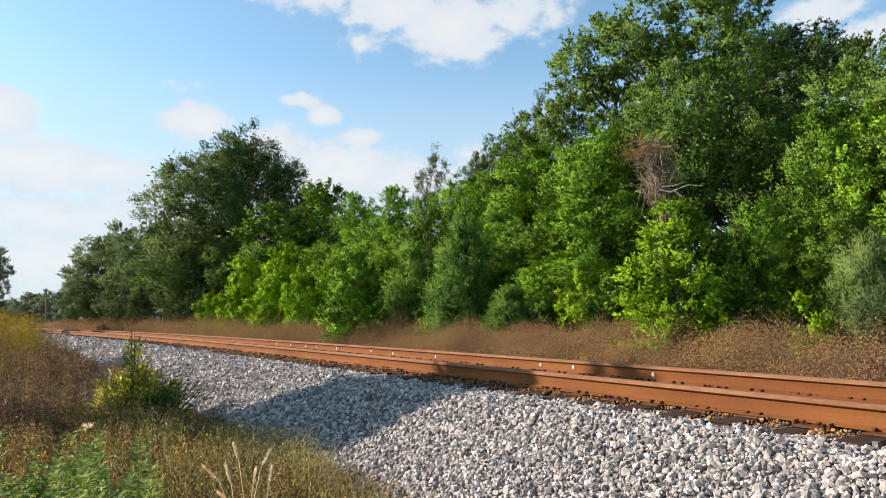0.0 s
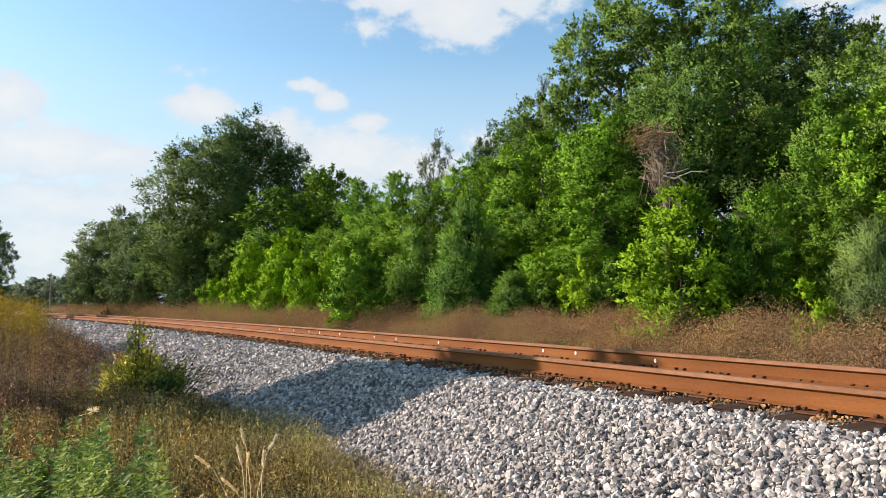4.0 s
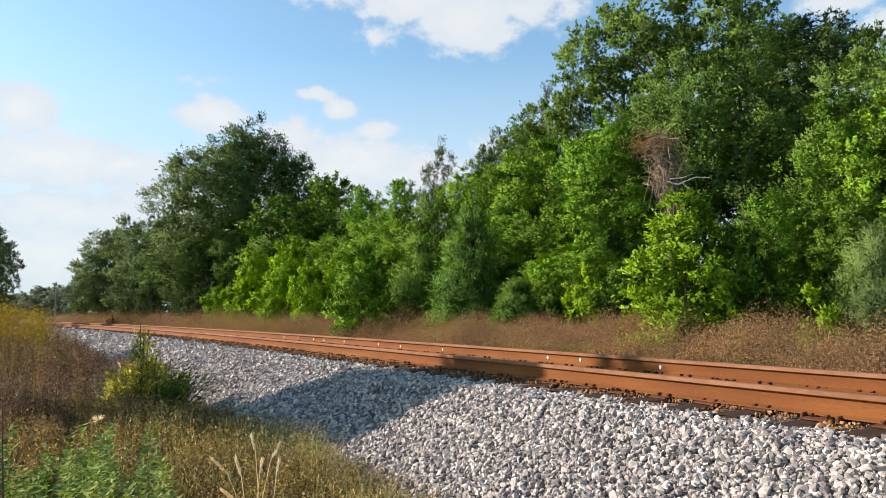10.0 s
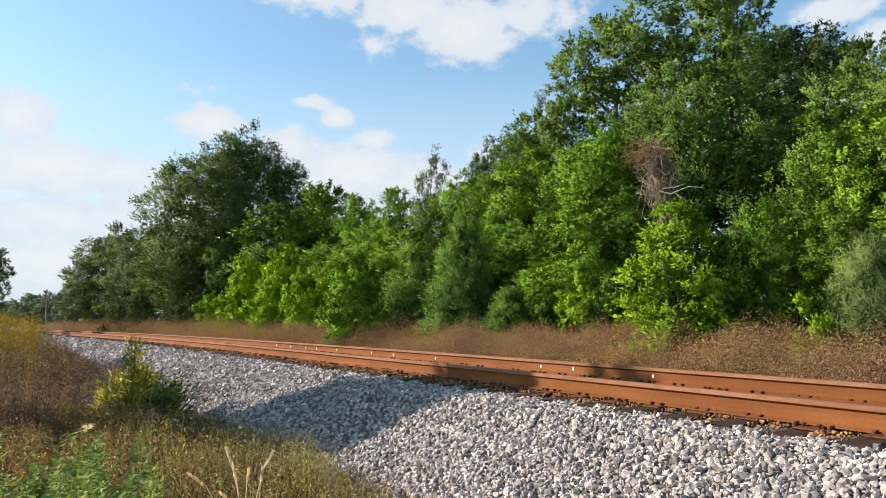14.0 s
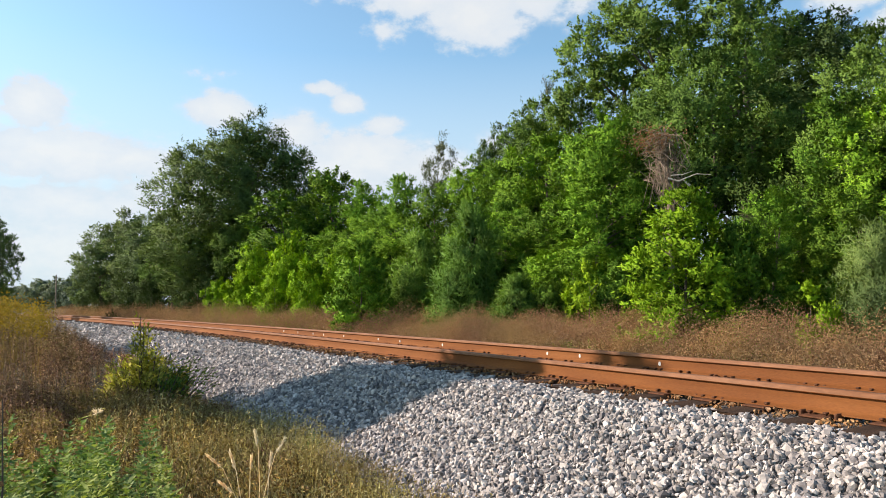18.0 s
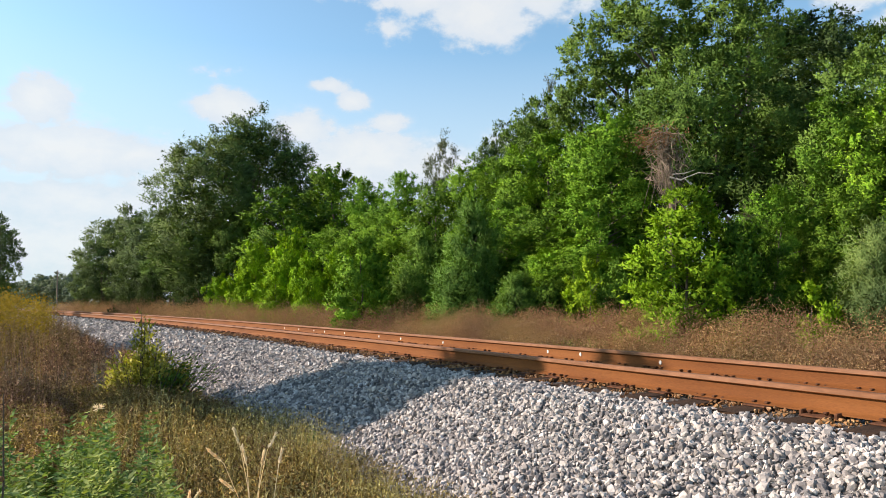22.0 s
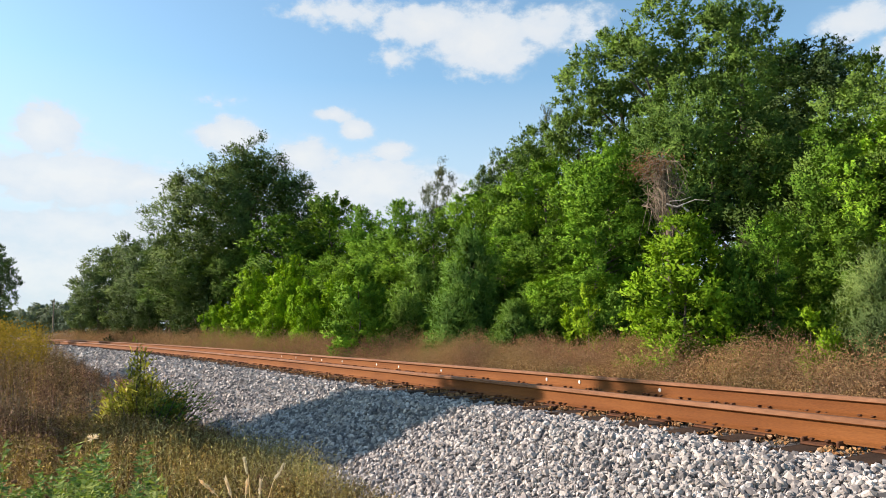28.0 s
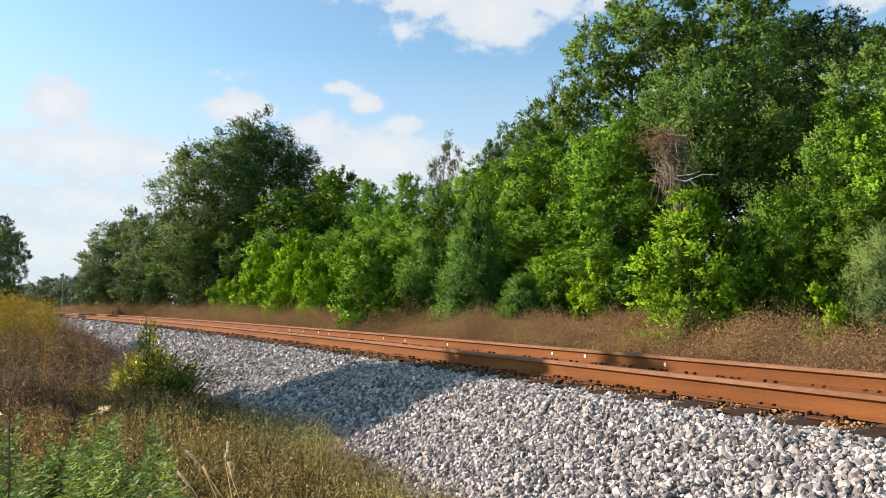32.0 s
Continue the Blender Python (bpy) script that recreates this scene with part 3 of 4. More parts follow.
add_kind("oak", 12.0, 5.0, 3, (0.3, 12), profile=OVAL, low=0.3, lobes=20, clumps=290, twigs=11, per=18, leaf=0.085, aspect=0.7, mat=OLIVE, lobe=(0.16, 0.27), twig=0.3, rise=0.3, clump=0.38, shell=150)
add_kind("dark", 11.0, 6.0, 3, (0.25, 12), profile=OVAL, lobes=30, clumps=200, twigs=8, per=14, leaf=0.16, mat=DARK, twig=0.5, rise=0.25, aspect=0.65, clump=0.45)
add_kind("bigoak", 17.5, 13.0, 1, (0.4, 14), profile=([0, 0.15, 0.35, 0.6, 0.82, 1.0], [0.7, 0.88, 1.0, 0.98, 0.78, 0.35]), lobes=84, clumps=850, twigs=9, per=18, leaf=0.2, aspect=0.45, mat=DARK, lobe=(0.12, 0.2), twig=0.9, rise=0.25, clump=0.5, shell=260, form=0.7)
add_kind("filler", 3.2, 3.0, 2, (0.05, 6), profile=ROUND, lobes=12, clumps=70, twigs=9, per=14, leaf=0.075, mat=SHADE_GREEN, shell=150)
add_kind("brightoak", 9.0, 4.6, 2, (0.15, 9), profile=OVAL, lobes=18, clumps=260, twigs=10, per=18, leaf=0.085, mat=OLIVE, lobe=(0.17, 0.28), twig=0.32, rise=0.45, low=0.42, clump=0.3, shell=150)
add_kind("fartree", 11.0, 6.0, 2, (0.25, 8), profile=OVAL, lobes=28, clumps=190, twigs=8, per=18, leaf=0.16, mat=FAR_HAZE, twig=0.6, clump=0.5, form=0.6)
add_kind("backtree", 9.0, 6.5, 2, (0.2, 8), profile=OVAL, lobes=20, clumps=120, twigs=8, per=20, leaf=0.12, mat=OLIVE, twig=0.6, clump=0.5, shell=300)
add_kind("shadetree", 8.0, 5.0, 1, (0.12, 10), profile=([0, 0.5, 0.55, 0.7, 0.85, 1.0], [0.2, 0.75, 1.0, 1.0, 0.75, 0.25]), low=0.5, lobes=26, clumps=330, twigs=8, per=16, leaf=0.15, mat=OLIVE, twig=0.4, shell=420)
add_kind("grey", 11.0, 2.6, 2, (0.1, 12), profile=OVAL, lobes=24, clumps=110, twigs=7, per=12, leaf=0.1, mat=GREYISH, twig=0.5, shell=60, clump=0.25)
add_kind("hazy", 11.0, 16.0, 2, (0.3, 8), profile=ROUND, lobes=26, clumps=80, twigs=8, per=12, leaf=0.5, mat=HAZY, twig=0.9, clump=0.9)
add_kind("slimdark", 12.5, 4.2, 2, (0.2, 12), profile=OVAL, lobes=18, clumps=220, twigs=8, per=16, leaf=0.11, mat=DARK, twig=0.45, rise=0.3, aspect=0.65, clump=0.35, lobe=(0.17, 0.28))
TAGS = {
    "slimdark": ("tree", "slim dark green tree deep in the wood", "tree"), "bigoak": ("large_tree", "large dark green broadleaf tree with a domed crown", "tree"), "filler": ("bush", "filler bush with shade put into its dark leaf colour", "bush"), "brightoak": ("tree", "sunlit olive-green oak with a domed crown", "tree"), "fartree": ("tree", "broadleaf tree far down the line, leaves greyed as by haze", "tree"), "backtree": ("tree", "olive-green broadleaf tree deep in the wood", "tree"),
    "shadetree": ("tree", "leafy tree with a clear trunk beside the railway", "tree"),
    "bush": ("bush", "bright green leafy bush at the forest edge", "bush"), "roundbush": ("bush", "rounded vivid green bush in front of the trees", "bush"), "darkbush": ("bush", "dense mid-green bush at the forest edge", "bush"),
    "sapling": ("sapling", "young yellow-green sapling in the dry brush", "sapling"), "cedar": ("cedar", "feathery blue-green young cedar at the forest edge", "tree"),
    "tree": ("tree", "dense mid-green leafy tree in the forest edge", "tree"), "midtree": ("tree", "rounded mid-green leafy tree down the forest edge", "tree"), "brighttree": ("tree", "sunlit fresh-green leafy tree in the forest edge", "tree"),
    "oak": ("tall_tree", "tall olive-green broadleaf tree behind the forest edge", "tree"), "dark": ("tree", "dark green broadleaf tree beside the railway", "tree"),
    "vividbush": ("bush", "conical vivid green bush beside the dry brush", "bush"), "greencedar": ("cedar", "feathery mid-green young cedar at the forest edge", "tree"),
    "grey": ("tree", "thin grey-green tree with sparse crown", "tree"), "hazy": ("tree", "distant tree with haze put into its grey-green leaves", "tree"),
}
GROWTH = random.Random(11)


def plant(kind, x, y, h, w, variant=None):
    """A tree or bush of its kind, h high and w wide, rooted at (x, y)."""
    H, W, forms = KINDS[kind]
    trunk, crown = forms[GROWTH.randrange(len(forms)) if variant is None else variant]
    name, label, cat = TAGS[kind]
    thing = tagged(new(name), label, cat, "trees along the railway")
    z = float(land_z(np.array(x), np.array(y)))
    thing.matrix_basis = Matrix.Translation((x, y, z - 0.05)) @ Matrix.Rotation(GROWTH.uniform(0, 6.28), 4, "Z") @ Matrix.Diagonal((w / W, w / W, h / H, 1))
    part("trunk", trunk, None, thing)
    part("crown", crown, None, thing)
    return thing


WOOD = [
    ("cedar", -5.6, 10.8, 2.5, 1.3),
    ("cedar", -4.8, 10.7, 2.7, 1.3),
    ("sapling", -6.2, 10.1, 1.7, 0.7),
    ("bush", -8.8, 10.3, 3.2, 2.6),
    ("darkbush", -8.4, 11.2, 2.7, 1.6),
    ("brighttree", -8.6, 12.4, 3.5, 1.7),
    ("sapling", -11.7, 10.5, 2.3, 0.9),
    ("greencedar", -13.9, 10.3, 2.0, 1.4),
    ("darkbush", -13.4, 10.9, 1.9, 1.4),
    ("darkbush", -11.6, 11.4, 2.2, 1.4),
    ("greencedar", -16.7, 10.8, 4.0, 2.1),
    ("greencedar", -20.4, 11.1, 3.6, 2.2),
    ("roundbush", -35.7, 9.7, 4.1, 2.8),
    ("roundbush", -32.8, 10.5, 4.6, 3.0),
    ("roundbush", -28.0, 9.9, 3.1, 1.9),
    ("roundbush", -35.9, 9.0, 3.1, 2.2),
    ("roundbush", -30.3, 9.1, 2.9, 2.1),
    ("roundbush", -28.1, 11.1, 3.3, 2.1),
    ("roundbush", -40.4, 8.8, 2.8, 1.9),
    ("vividbush", -20.3, 8.9, 3.4, 2.3),
    ("brighttree", -14.4, 13.9, 6.5, 3.3),
    ("brighttree", -17.4, 14.3, 6.6, 3.7),
    ("brighttree", -13.4, 12.6, 4.6, 3.1),
    ("tree", -20.0, 14.6, 6.6, 3.5),
    ("brighttree", -17.8, 12.7, 4.4, 2.9),
    ("tree", -15.3, 12.5, 4.2, 2.9),
    ("brighttree", -13.4, 11.7, 2.9, 2.4),
    ("brighttree", -22.5, 14.7, 6.6, 3.5),
    ("tree", -23.9, 14.0, 6.0, 3.4),
    ("brighttree", -29.3, 15.0, 7.2, 3.9),
    ("brighttree", -26.7, 13.3, 5.1, 3.8),
    ("brighttree", -31.0, 13.3, 5.4, 4.3),
    ("brighttree", -35.0, 15.8, 7.6, 3.8),
    ("midtree", -39.4, 15.4, 9.1, 5.3),
    ("midtree", -40.0, 12.5, 7.8, 5.4),
    ("brightoak", -46.7, 11.5, 7.2, 3.7),
    ("brighttree", -33.5, 12.1, 4.9, 3.9),
    ("brightoak", -50.3, 9.9, 6.9, 4.6),
    ("brightoak", -53.1, 8.7, 5.6, 4.2),
    ("brightoak", -13.1, 16.3, 8.3, 4.7),
    ("tree", -8.3, 14.4, 5.5, 2.7),
    ("brightoak", -8.1, 16.2, 7.3, 3.6),
    ("brighttree", -6.9, 14.1, 5.3, 2.6),
    ("tree", -7.1, 13.1, 3.4, 1.8),
    ("tree", -8.6, 13.4, 2.7, 1.4),
    ("brightoak", -6.3, 15.1, 6.6, 3.3),
    ("brighttree", -5.5, 12.9, 3.8, 2.1),
    ("slimdark", -13.3, 22.7, 10.8, 4.6),
    ("slimdark", -12.1, 21.7, 9.8, 3.0),
    ("slimdark", -12.2, 19.7, 8.7, 4.6),
    ("slimdark", -15.8, 23.6, 11.5, 3.9),
    ("grey", -31.8, 18.6, 10.4, 1.9),
    ("grey", -31.5, 17.6, 8.8, 1.3),
    ("grey", -25.8, 21.1, 12.1, 1.2),
    ("slimdark", -28.4, 21.9, 11.4, 3.7),
    ("slimdark", -30.5, 21.7, 10.8, 3.0),
    ("slimdark", -30.9, 20.7, 9.8, 3.0),
    ("dark", -46.1, 17.2, 10.0, 4.3),
    ("oak", -17.6, 20.5, 14.1, 6.2),
    ("oak", -19.6, 19.4, 12.8, 5.0),
    ("oak", -14.9, 20.6, 12.6, 4.9),
    ("oak", -22.1, 19.3, 10.9, 4.0),
    ("oak", -23.7, 18.2, 9.1, 3.9),
    ("bigoak", -51.6, 13.0, 14.4, 12.2),
    ("fartree", -64.5, 9.2, 9.2, 5.6),
    ("fartree", -69.0, 7.8, 9.5, 5.7),
    ("fartree", -75.2, 5.6, 8.2, 5.2),
    ("fartree", -81.3, 7.4, 10.0, 7.8),
    ("fartree", -77.0, 4.3, 5.0, 3.3),
    # filler bushes, their leaf colour darkened as shade
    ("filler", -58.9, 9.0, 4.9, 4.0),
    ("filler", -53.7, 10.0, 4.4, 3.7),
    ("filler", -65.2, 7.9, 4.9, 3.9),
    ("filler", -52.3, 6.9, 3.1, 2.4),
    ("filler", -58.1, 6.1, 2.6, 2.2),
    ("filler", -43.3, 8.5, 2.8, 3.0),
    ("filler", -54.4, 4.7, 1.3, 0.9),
    ("dark", -52.0, -2.2, 6.4, 2.5),
    ("dark", -59.9, -3.9, 8.3, 4.8),
    ("hazy", -260.0, -2.3, 5.6, 10.8),
    ("hazy", -250.0, 2.3, 8.4, 15.8),
    ("hazy", -239.9, 7.3, 8.3, 13.6),
    ("hazy", -229.7, 11.3, 9.2, 11.5),
    ("hazy", -269.9, -7.1, 6.8, 14.8),
]
for row in WOOD:
    plant(*row)
# the wood goes on behind and to the side, out of the opening
for i in range(11):
    s = -6 + i * 6.4
    plant("backtree", -s, float(track_y(s)) + GROWTH.uniform(21, 27), GROWTH.uniform(8, 9.5), GROWTH.uniform(6, 7.5))
# filler bushes added in shade-dark green, so gaps read as dark hollows
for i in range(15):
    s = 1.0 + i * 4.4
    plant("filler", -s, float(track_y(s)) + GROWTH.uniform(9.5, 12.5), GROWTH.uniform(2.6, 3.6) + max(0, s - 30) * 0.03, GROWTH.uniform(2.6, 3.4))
# a taller row of the same dark filler, added to close holes to the sky
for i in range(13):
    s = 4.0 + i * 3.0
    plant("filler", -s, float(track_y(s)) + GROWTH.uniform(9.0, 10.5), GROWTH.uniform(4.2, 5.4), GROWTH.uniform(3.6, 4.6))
# near side of the line: a row of trees that throw their shade over the ballast
plant("shadetree", -14.88, -4.4, 7.9, 2.8, 0)
plant("shadetree", -30.1, -6.2, 6.1, 4.2, 0)


# ---- dead vine tangle and bleached branches ----
def build_dead_tree():
    rng = np.random.default_rng(8)
    base = np.array([-11.85, 13.35, 0.3])
    thing = tagged(new("dead_tree"), "dead vine-draped snag with bleached bare branches", "dead tree")
    thing.location = base
    trunk = np.array([[0, 0, -0.2], [0.05, 0, 2], [0.02, 0.05, 4], [-0.1, 0.1, 5.6]])
    part("trunk", mesh_from("trunk", *tube(trunk, [0.09, 0.08, 0.06, 0.02], 8), DEADVINE, True), None, thing)
    vines = []
    for i in range(110):
        a = rng.uniform(0, 6.28)
        top = np.array([np.cos(a) * rng.uniform(0.05, 0.5) - 0.1, np.sin(a) * rng.uniform(0.05, 0.35), rng.uniform(4.1, 5.5)])
        drop = rng.uniform(0.4, 1.0) if i % 3 else rng.uniform(1.0, 2.3)
        low = top * np.array([0.45, 0.45, 1]) + np.array([rng.normal(0.16, 0.2), rng.normal(0.06, 0.14), -drop])
        m1 = top * 0.7 + low * 0.3 + rng.normal(0, 0.2, 3) + np.array([0, 0, 0.12])
        m2 = top * 0.35 + low * 0.65 + rng.normal(0, 0.2, 3)
        vines.append(tube(np.array([top, m1, m2, low]), np.array([0.010, 0.009, 0.007, 0.004]) * rng.uniform(0.6, 1.5), 4))
    for i in range(34):
        # stems that arch over to the side at the top
        top = np.array([rng.normal(0, 0.15), rng.normal(0, 0.1), rng.uniform(4.9, 5.5)])
        far = top + np.array([-0.77, -0.64, 0]) * rng.uniform(0.2, 0.75) + np.array([0, 0, rng.uniform(-0.35, 0.1)])
        vines.append(tube(np.array([top, (top + far) / 2 + np.array([0, 0, rng.uniform(0.03, 0.16)]), far]), [0.009, 0.007, 0.004], 4))
    part("vine", mesh_from("vine", *join(vines), DEADVINE, True), None, thing, "tangled grey dead vine stems")
    p = np.column_stack([rng.normal(-0.25, 0.34, 700), rng.normal(-0.15, 0.26, 700), rng.normal(5.3, 0.17, 700)])
    v, f = leaves(rng, p, rng.normal(size=p.shape), 0.09, 0.03)
    part("withered_leaves", mesh_from("withered_leaves", v, f, RUSTLEAF), None, thing, "withered rusty brown leaves")
    for pts, r0 in (([-0.35, 4.26, -0.1, 4.17, 0.0, 4.22, 0.3, 4.32, 0.62, 4.28], 0.026), ([0.0, 4.2, 0.12, 4.05, 0.27, 3.91], 0.020), ([0.02, 4.18, 0.25, 3.98, 0.58, 3.84], 0.018), ([-0.28, 4.32, 0.0, 4.33, 0.23, 4.40], 0.018)):
        path = np.array([[a * 0.77 + 0.52, a * 0.64 - 0.02, z] for a, z in zip(pts[::2], pts[1::2])])
        part("branch", mesh_from("branch", *tube(path, np.linspace(r0, 0.006, len(path)), 6), BLEACHED, True), None, thing, "bleached bare branch")


build_dead_tree()


# ---- dry brush beyond the track ----
def build_brush():
    rng = np.random.default_rng(21)
    n = 980
    s = np.concatenate([rng.uniform(0.0, 1.0, n - 130) ** 1.25 * 80 - 2.0, rng.uniform(1.0, 14.0, 130)])
    q = rng.uniform(2.4, 4.6, n)
    foot = on_track(s, q, 0.2)
    hgt = rng.uniform(0.85, 1.08, n) * np.interp(q, [2.4, 3.2, 4.6], [0.92, 1.2, 1.36]) * (1 + 0.34 * wobble(foot[:, 0], foot[:, 1], 1.1, 3.0)) * np.interp(s, [18, 35], [1.0, 1.25])
    per = np.where(s < 14, 1050, np.where(s < 30, 560, 190))
    size = np.where(s < 14, 1.0, np.where(s < 30, 1.15, 1.6))
    k = np.repeat(np.arange(n), per)
    a, r = rng.uniform(0, 6.28, len(k)), np.sqrt(rng.uniform(0, 1, len(k))) * np.repeat(rng.uniform(0.45, 0.75, n), per)
    t = rng.uniform(0.15, 1.0, len(k)) ** 0.7
    p = foot[k] + np.column_stack([np.cos(a) * r, np.sin(a) * r, t * hgt[k] * (1 - 0.5 * (r / 0.75) ** 2)])
    al = rng.normal(size=p.shape) * 0.8 + np.array([0, 0, 0.35])
    v1, f1 = spikes(rng, p, np.cross(al, rng.normal(size=p.shape)), 0.034 * size[k], 0.014 * size[k], al)
    kk = np.repeat(np.arange(n), 8)
    fp = foot[kk] + np.column_stack([rng.normal(0, 0.28, len(kk)), rng.normal(0, 0.28, len(kk)), np.zeros(len(kk))])
    v2 = blades(rng, fp, hgt[kk] * rng.uniform(0.5, 0.95, len(kk)), 0.005, 0.25)
    sv, sf = v2
    v, f = join([(v1, f1), (sv, np.concatenate([sf[:, [0, 1, 2]], sf[:, [0, 2, 3]]]))])
    tagged(new("dry_brush", mesh_from("dry_brush", v, f, WEED_RED)), "dense dry reddish-brown brush between track and forest", "brush", kind="stuff")


build_brush()


# ---- weeds on the near side ----
def weed_edge(s):
    """Where the weeds give way to the stones, as y."""
    return track_y(s) + np.interp(s, [0, 6, 12, 30, 60], [-3.05, -3.15, -3.05, -3.15, -3.3])


def scatter(rng, n, s0, s1, y0, margin):
    s = rng.uniform(s0, s1, n)
    edge = weed_edge(s) - margin + rng.normal(0, 0.10, n)
    y = rng.uniform(y0, 1.0, n) * 0 + y0 + (edge - y0) * rng.uniform(0, 1, n)
    return s, y, edge - y


def weed_clumps(rng, foot, hgt, rad, stems, per, leaf, aspect, low=0.25):
    """Bushy weeds: thin stems that spread from each foot, small leaves along them; triangles and soft normals."""
    n = len(foot)
    j = np.repeat(np.arange(n), stems)
    a, r = rng.uniform(0, 6.28, len(j)), np.sqrt(rng.uniform(0, 1, len(j)))
    out = np.column_stack([np.cos(a), np.sin(a), np.zeros(len(j))])
    base = foot[j] + out * (rad[j] * r * 0.35)[:, None]
    tip = foot[j] + out * (rad[j] * r)[:, None] + rng.normal(size=base.shape) * 0.03
    tip[:, 2] = foot[j][:, 2] + hgt[j] * rng.uniform(0.6, 1.08, len(j)) * (1 - 0.35 * r * r)
    way = tip - base
    ln = np.linalg.norm(way, axis=1)
    face = np.column_stack([-np.sin(a * 3), np.cos(a * 3), np.zeros(len(j))])
    v1, f1 = spikes(rng, base, face, ln, 0.008, way)
    k = np.repeat(np.arange(len(j)), per)
    t = rng.uniform(low, 1.0, len(k)) ** 0.8
    p = base[k] + way[k] * t[:, None] + rng.normal(size=(len(k), 3)) * leaf * 0.6
    p[:, 2] = np.maximum(p[:, 2], foot[j][k][:, 2] + 0.01)
    along = unit(way[k]) * 0.5 + unit(rng.normal(size=p.shape)) * 0.8
    v2, f2 = spikes(rng, p, np.cross(along, rng.normal(size=p.shape)), leaf, leaf * aspect, along)
    v, f = join([(v1, f1), (v2, f2)])
    soft = unit(out * 0.55 * r[:, None] + np.array([0, 0, 0.45]) + rng.normal(size=out.shape) * 0.3)
    return v, f, np.concatenate([np.repeat(soft, 3, 0), np.repeat(unit(soft[k] + rng.normal(size=p.shape) * 0.35), 3, 0)])


def sown(name, sets, mat, label, cat):
    """One stand of weeds from several sowings."""
    v, f = join([(a, b) for a, b, c in sets])
    me = mesh_from(name, v, f, mat, True)
    soften(me, np.concatenate([c for a, b, c in sets]))
    return tagged(new(name, me), label, cat, kind="stuff")


def feet(s, y):
    return np.column_stack([-s, y, land_z(-s, y)])


def build_weeds():
    rng = np.random.default_rng(33)
    # tall brown weeds along the left of the line
    sets = []
    for n, s0, s1, y0, stems, per, leaf in ((540, 11.0, 34.0, -3.2, 10, 18, 0.05), (330, 6.5, 11.0, -2.4, 13, 22, 0.034)):
        s, y, d = scatter(rng, n, s0, s1, y0, 0.15)
        hgt = np.interp(y / s, [-0.1, -0.02, 0.0, 0.025, 0.045, 0.07, 0.12, 0.2], [1.75, 1.72, 1.66, 1.45, 1.08, 0.85, 0.72, 0.5]) * rng.uniform(0.78, 1.08, n) * np.interp(s, [6.5, 11, 15], [0.42, 0.55, 1.0]) * np.interp(d, [0, 0.5], [0.6, 1.0])
        sets.append(weed_clumps(rng, feet(s, y), hgt, hgt * rng.uniform(0.16, 0.3, n), stems, per, leaf, 0.3, 0.3))
    sown("dry_weeds", sets, WEED_BROWN, "tall dry brown weeds beside the ballast", "weeds")
    # bushy olive-brown weeds between the dry stand and the grass
    n = 420
    s, y, d = scatter(rng, 700, 4.2, 12.5, -0.4, 0.32)
    open_ground = (s > 6.6) | (y / s > 0.17)
    s, y, d = s[open_ground][:n], y[open_ground][:n], d[open_ground][:n]
    n = len(s)
    hgt = np.interp(d, [0, 0.35, 1.2], [0.12, 0.3, 0.62]) * rng.uniform(0.65, 1.15, n) * np.interp(s, [4.2, 6, 9, 12.5], [0.75, 1.0, 1.05, 0.8])
    sets = [weed_clumps(rng, feet(s, y), hgt, hgt * rng.uniform(0.3, 0.55, n), 13, 24, 0.032, 0.36, 0.15)]
    sown("bushy_weeds", sets, WEED_MIX, "bushy olive-brown weeds with small leaves beside the ballast", "weeds")
    # olive grass at the foot of the stones
    s, y, d = scatter(rng, 9500, 2.2, 9.0, 0.5, -0.02)
    keep = rng.uniform(0, 1, len(s)) < np.interp(d, [0, 0.5, 1.0], [1.0, 0.7, 0.25]) + (s < 4.4)
    s, y, d = s[keep], y[keep], d[keep]
    patch = 1 + 0.45 * wobble(s, y, 2.1, 7.0)
    hgt = np.interp(d, [0, 0.3, 1.2], [0.15, 0.3, 0.46]) * rng.uniform(0.5, 1.2, len(s)) * np.interp(s, [5, 6.5, 9], [1, 1.3, 1.3]) * patch
    foot = feet(s, y)
    a = blades(rng, foot, hgt, 0.005, 0.35, 2)
    k = np.repeat(np.arange(len(s)), 5)
    p = foot[k] + np.column_stack([rng.normal(0, 0.05, len(k)), rng.normal(0, 0.05, len(k)), rng.uniform(0.3, 1.0, len(k)) * hgt[k]])
    al = rng.normal(size=p.shape) + np.array([0, 0, 0.6])
    b = leaves(rng, p, np.cross(al, rng.normal(size=p.shape)), 0.04, 0.010, al)
    v, f = join([a, b])
    tagged(new("olive_grass", mesh_from("olive_grass", v, f, WEED_OLIVE)), "olive-green grass at the foot of the ballast", "grass", kind="stuff")
    # green leafy weeds: leaves in whorls up each stem
    n = 60 * 6
    s, y = np.repeat(rng.uniform(3.4, 6.2, 60), 6) + rng.normal(0, 0.08, n), np.repeat(rng.uniform(-1.3, 0.8, 60), 6) + rng.normal(0, 0.08, n)
    hgt = np.repeat(rng.uniform(0.58, 0.95, 60), 6) * rng.uniform(0.65, 1.05, n)
    foot = feet(s, y)
    a = blades(rng, foot, hgt, 0.010, 0.15)
    k = np.repeat(np.arange(n), 70)
    t = rng.uniform(0.3, 1.0, len(k))
    turn = rng.uniform(0, 6.28, len(k))
    way = np.column_stack([np.cos(turn), np.sin(turn), rng.normal(0.25, 0.3, len(k))])
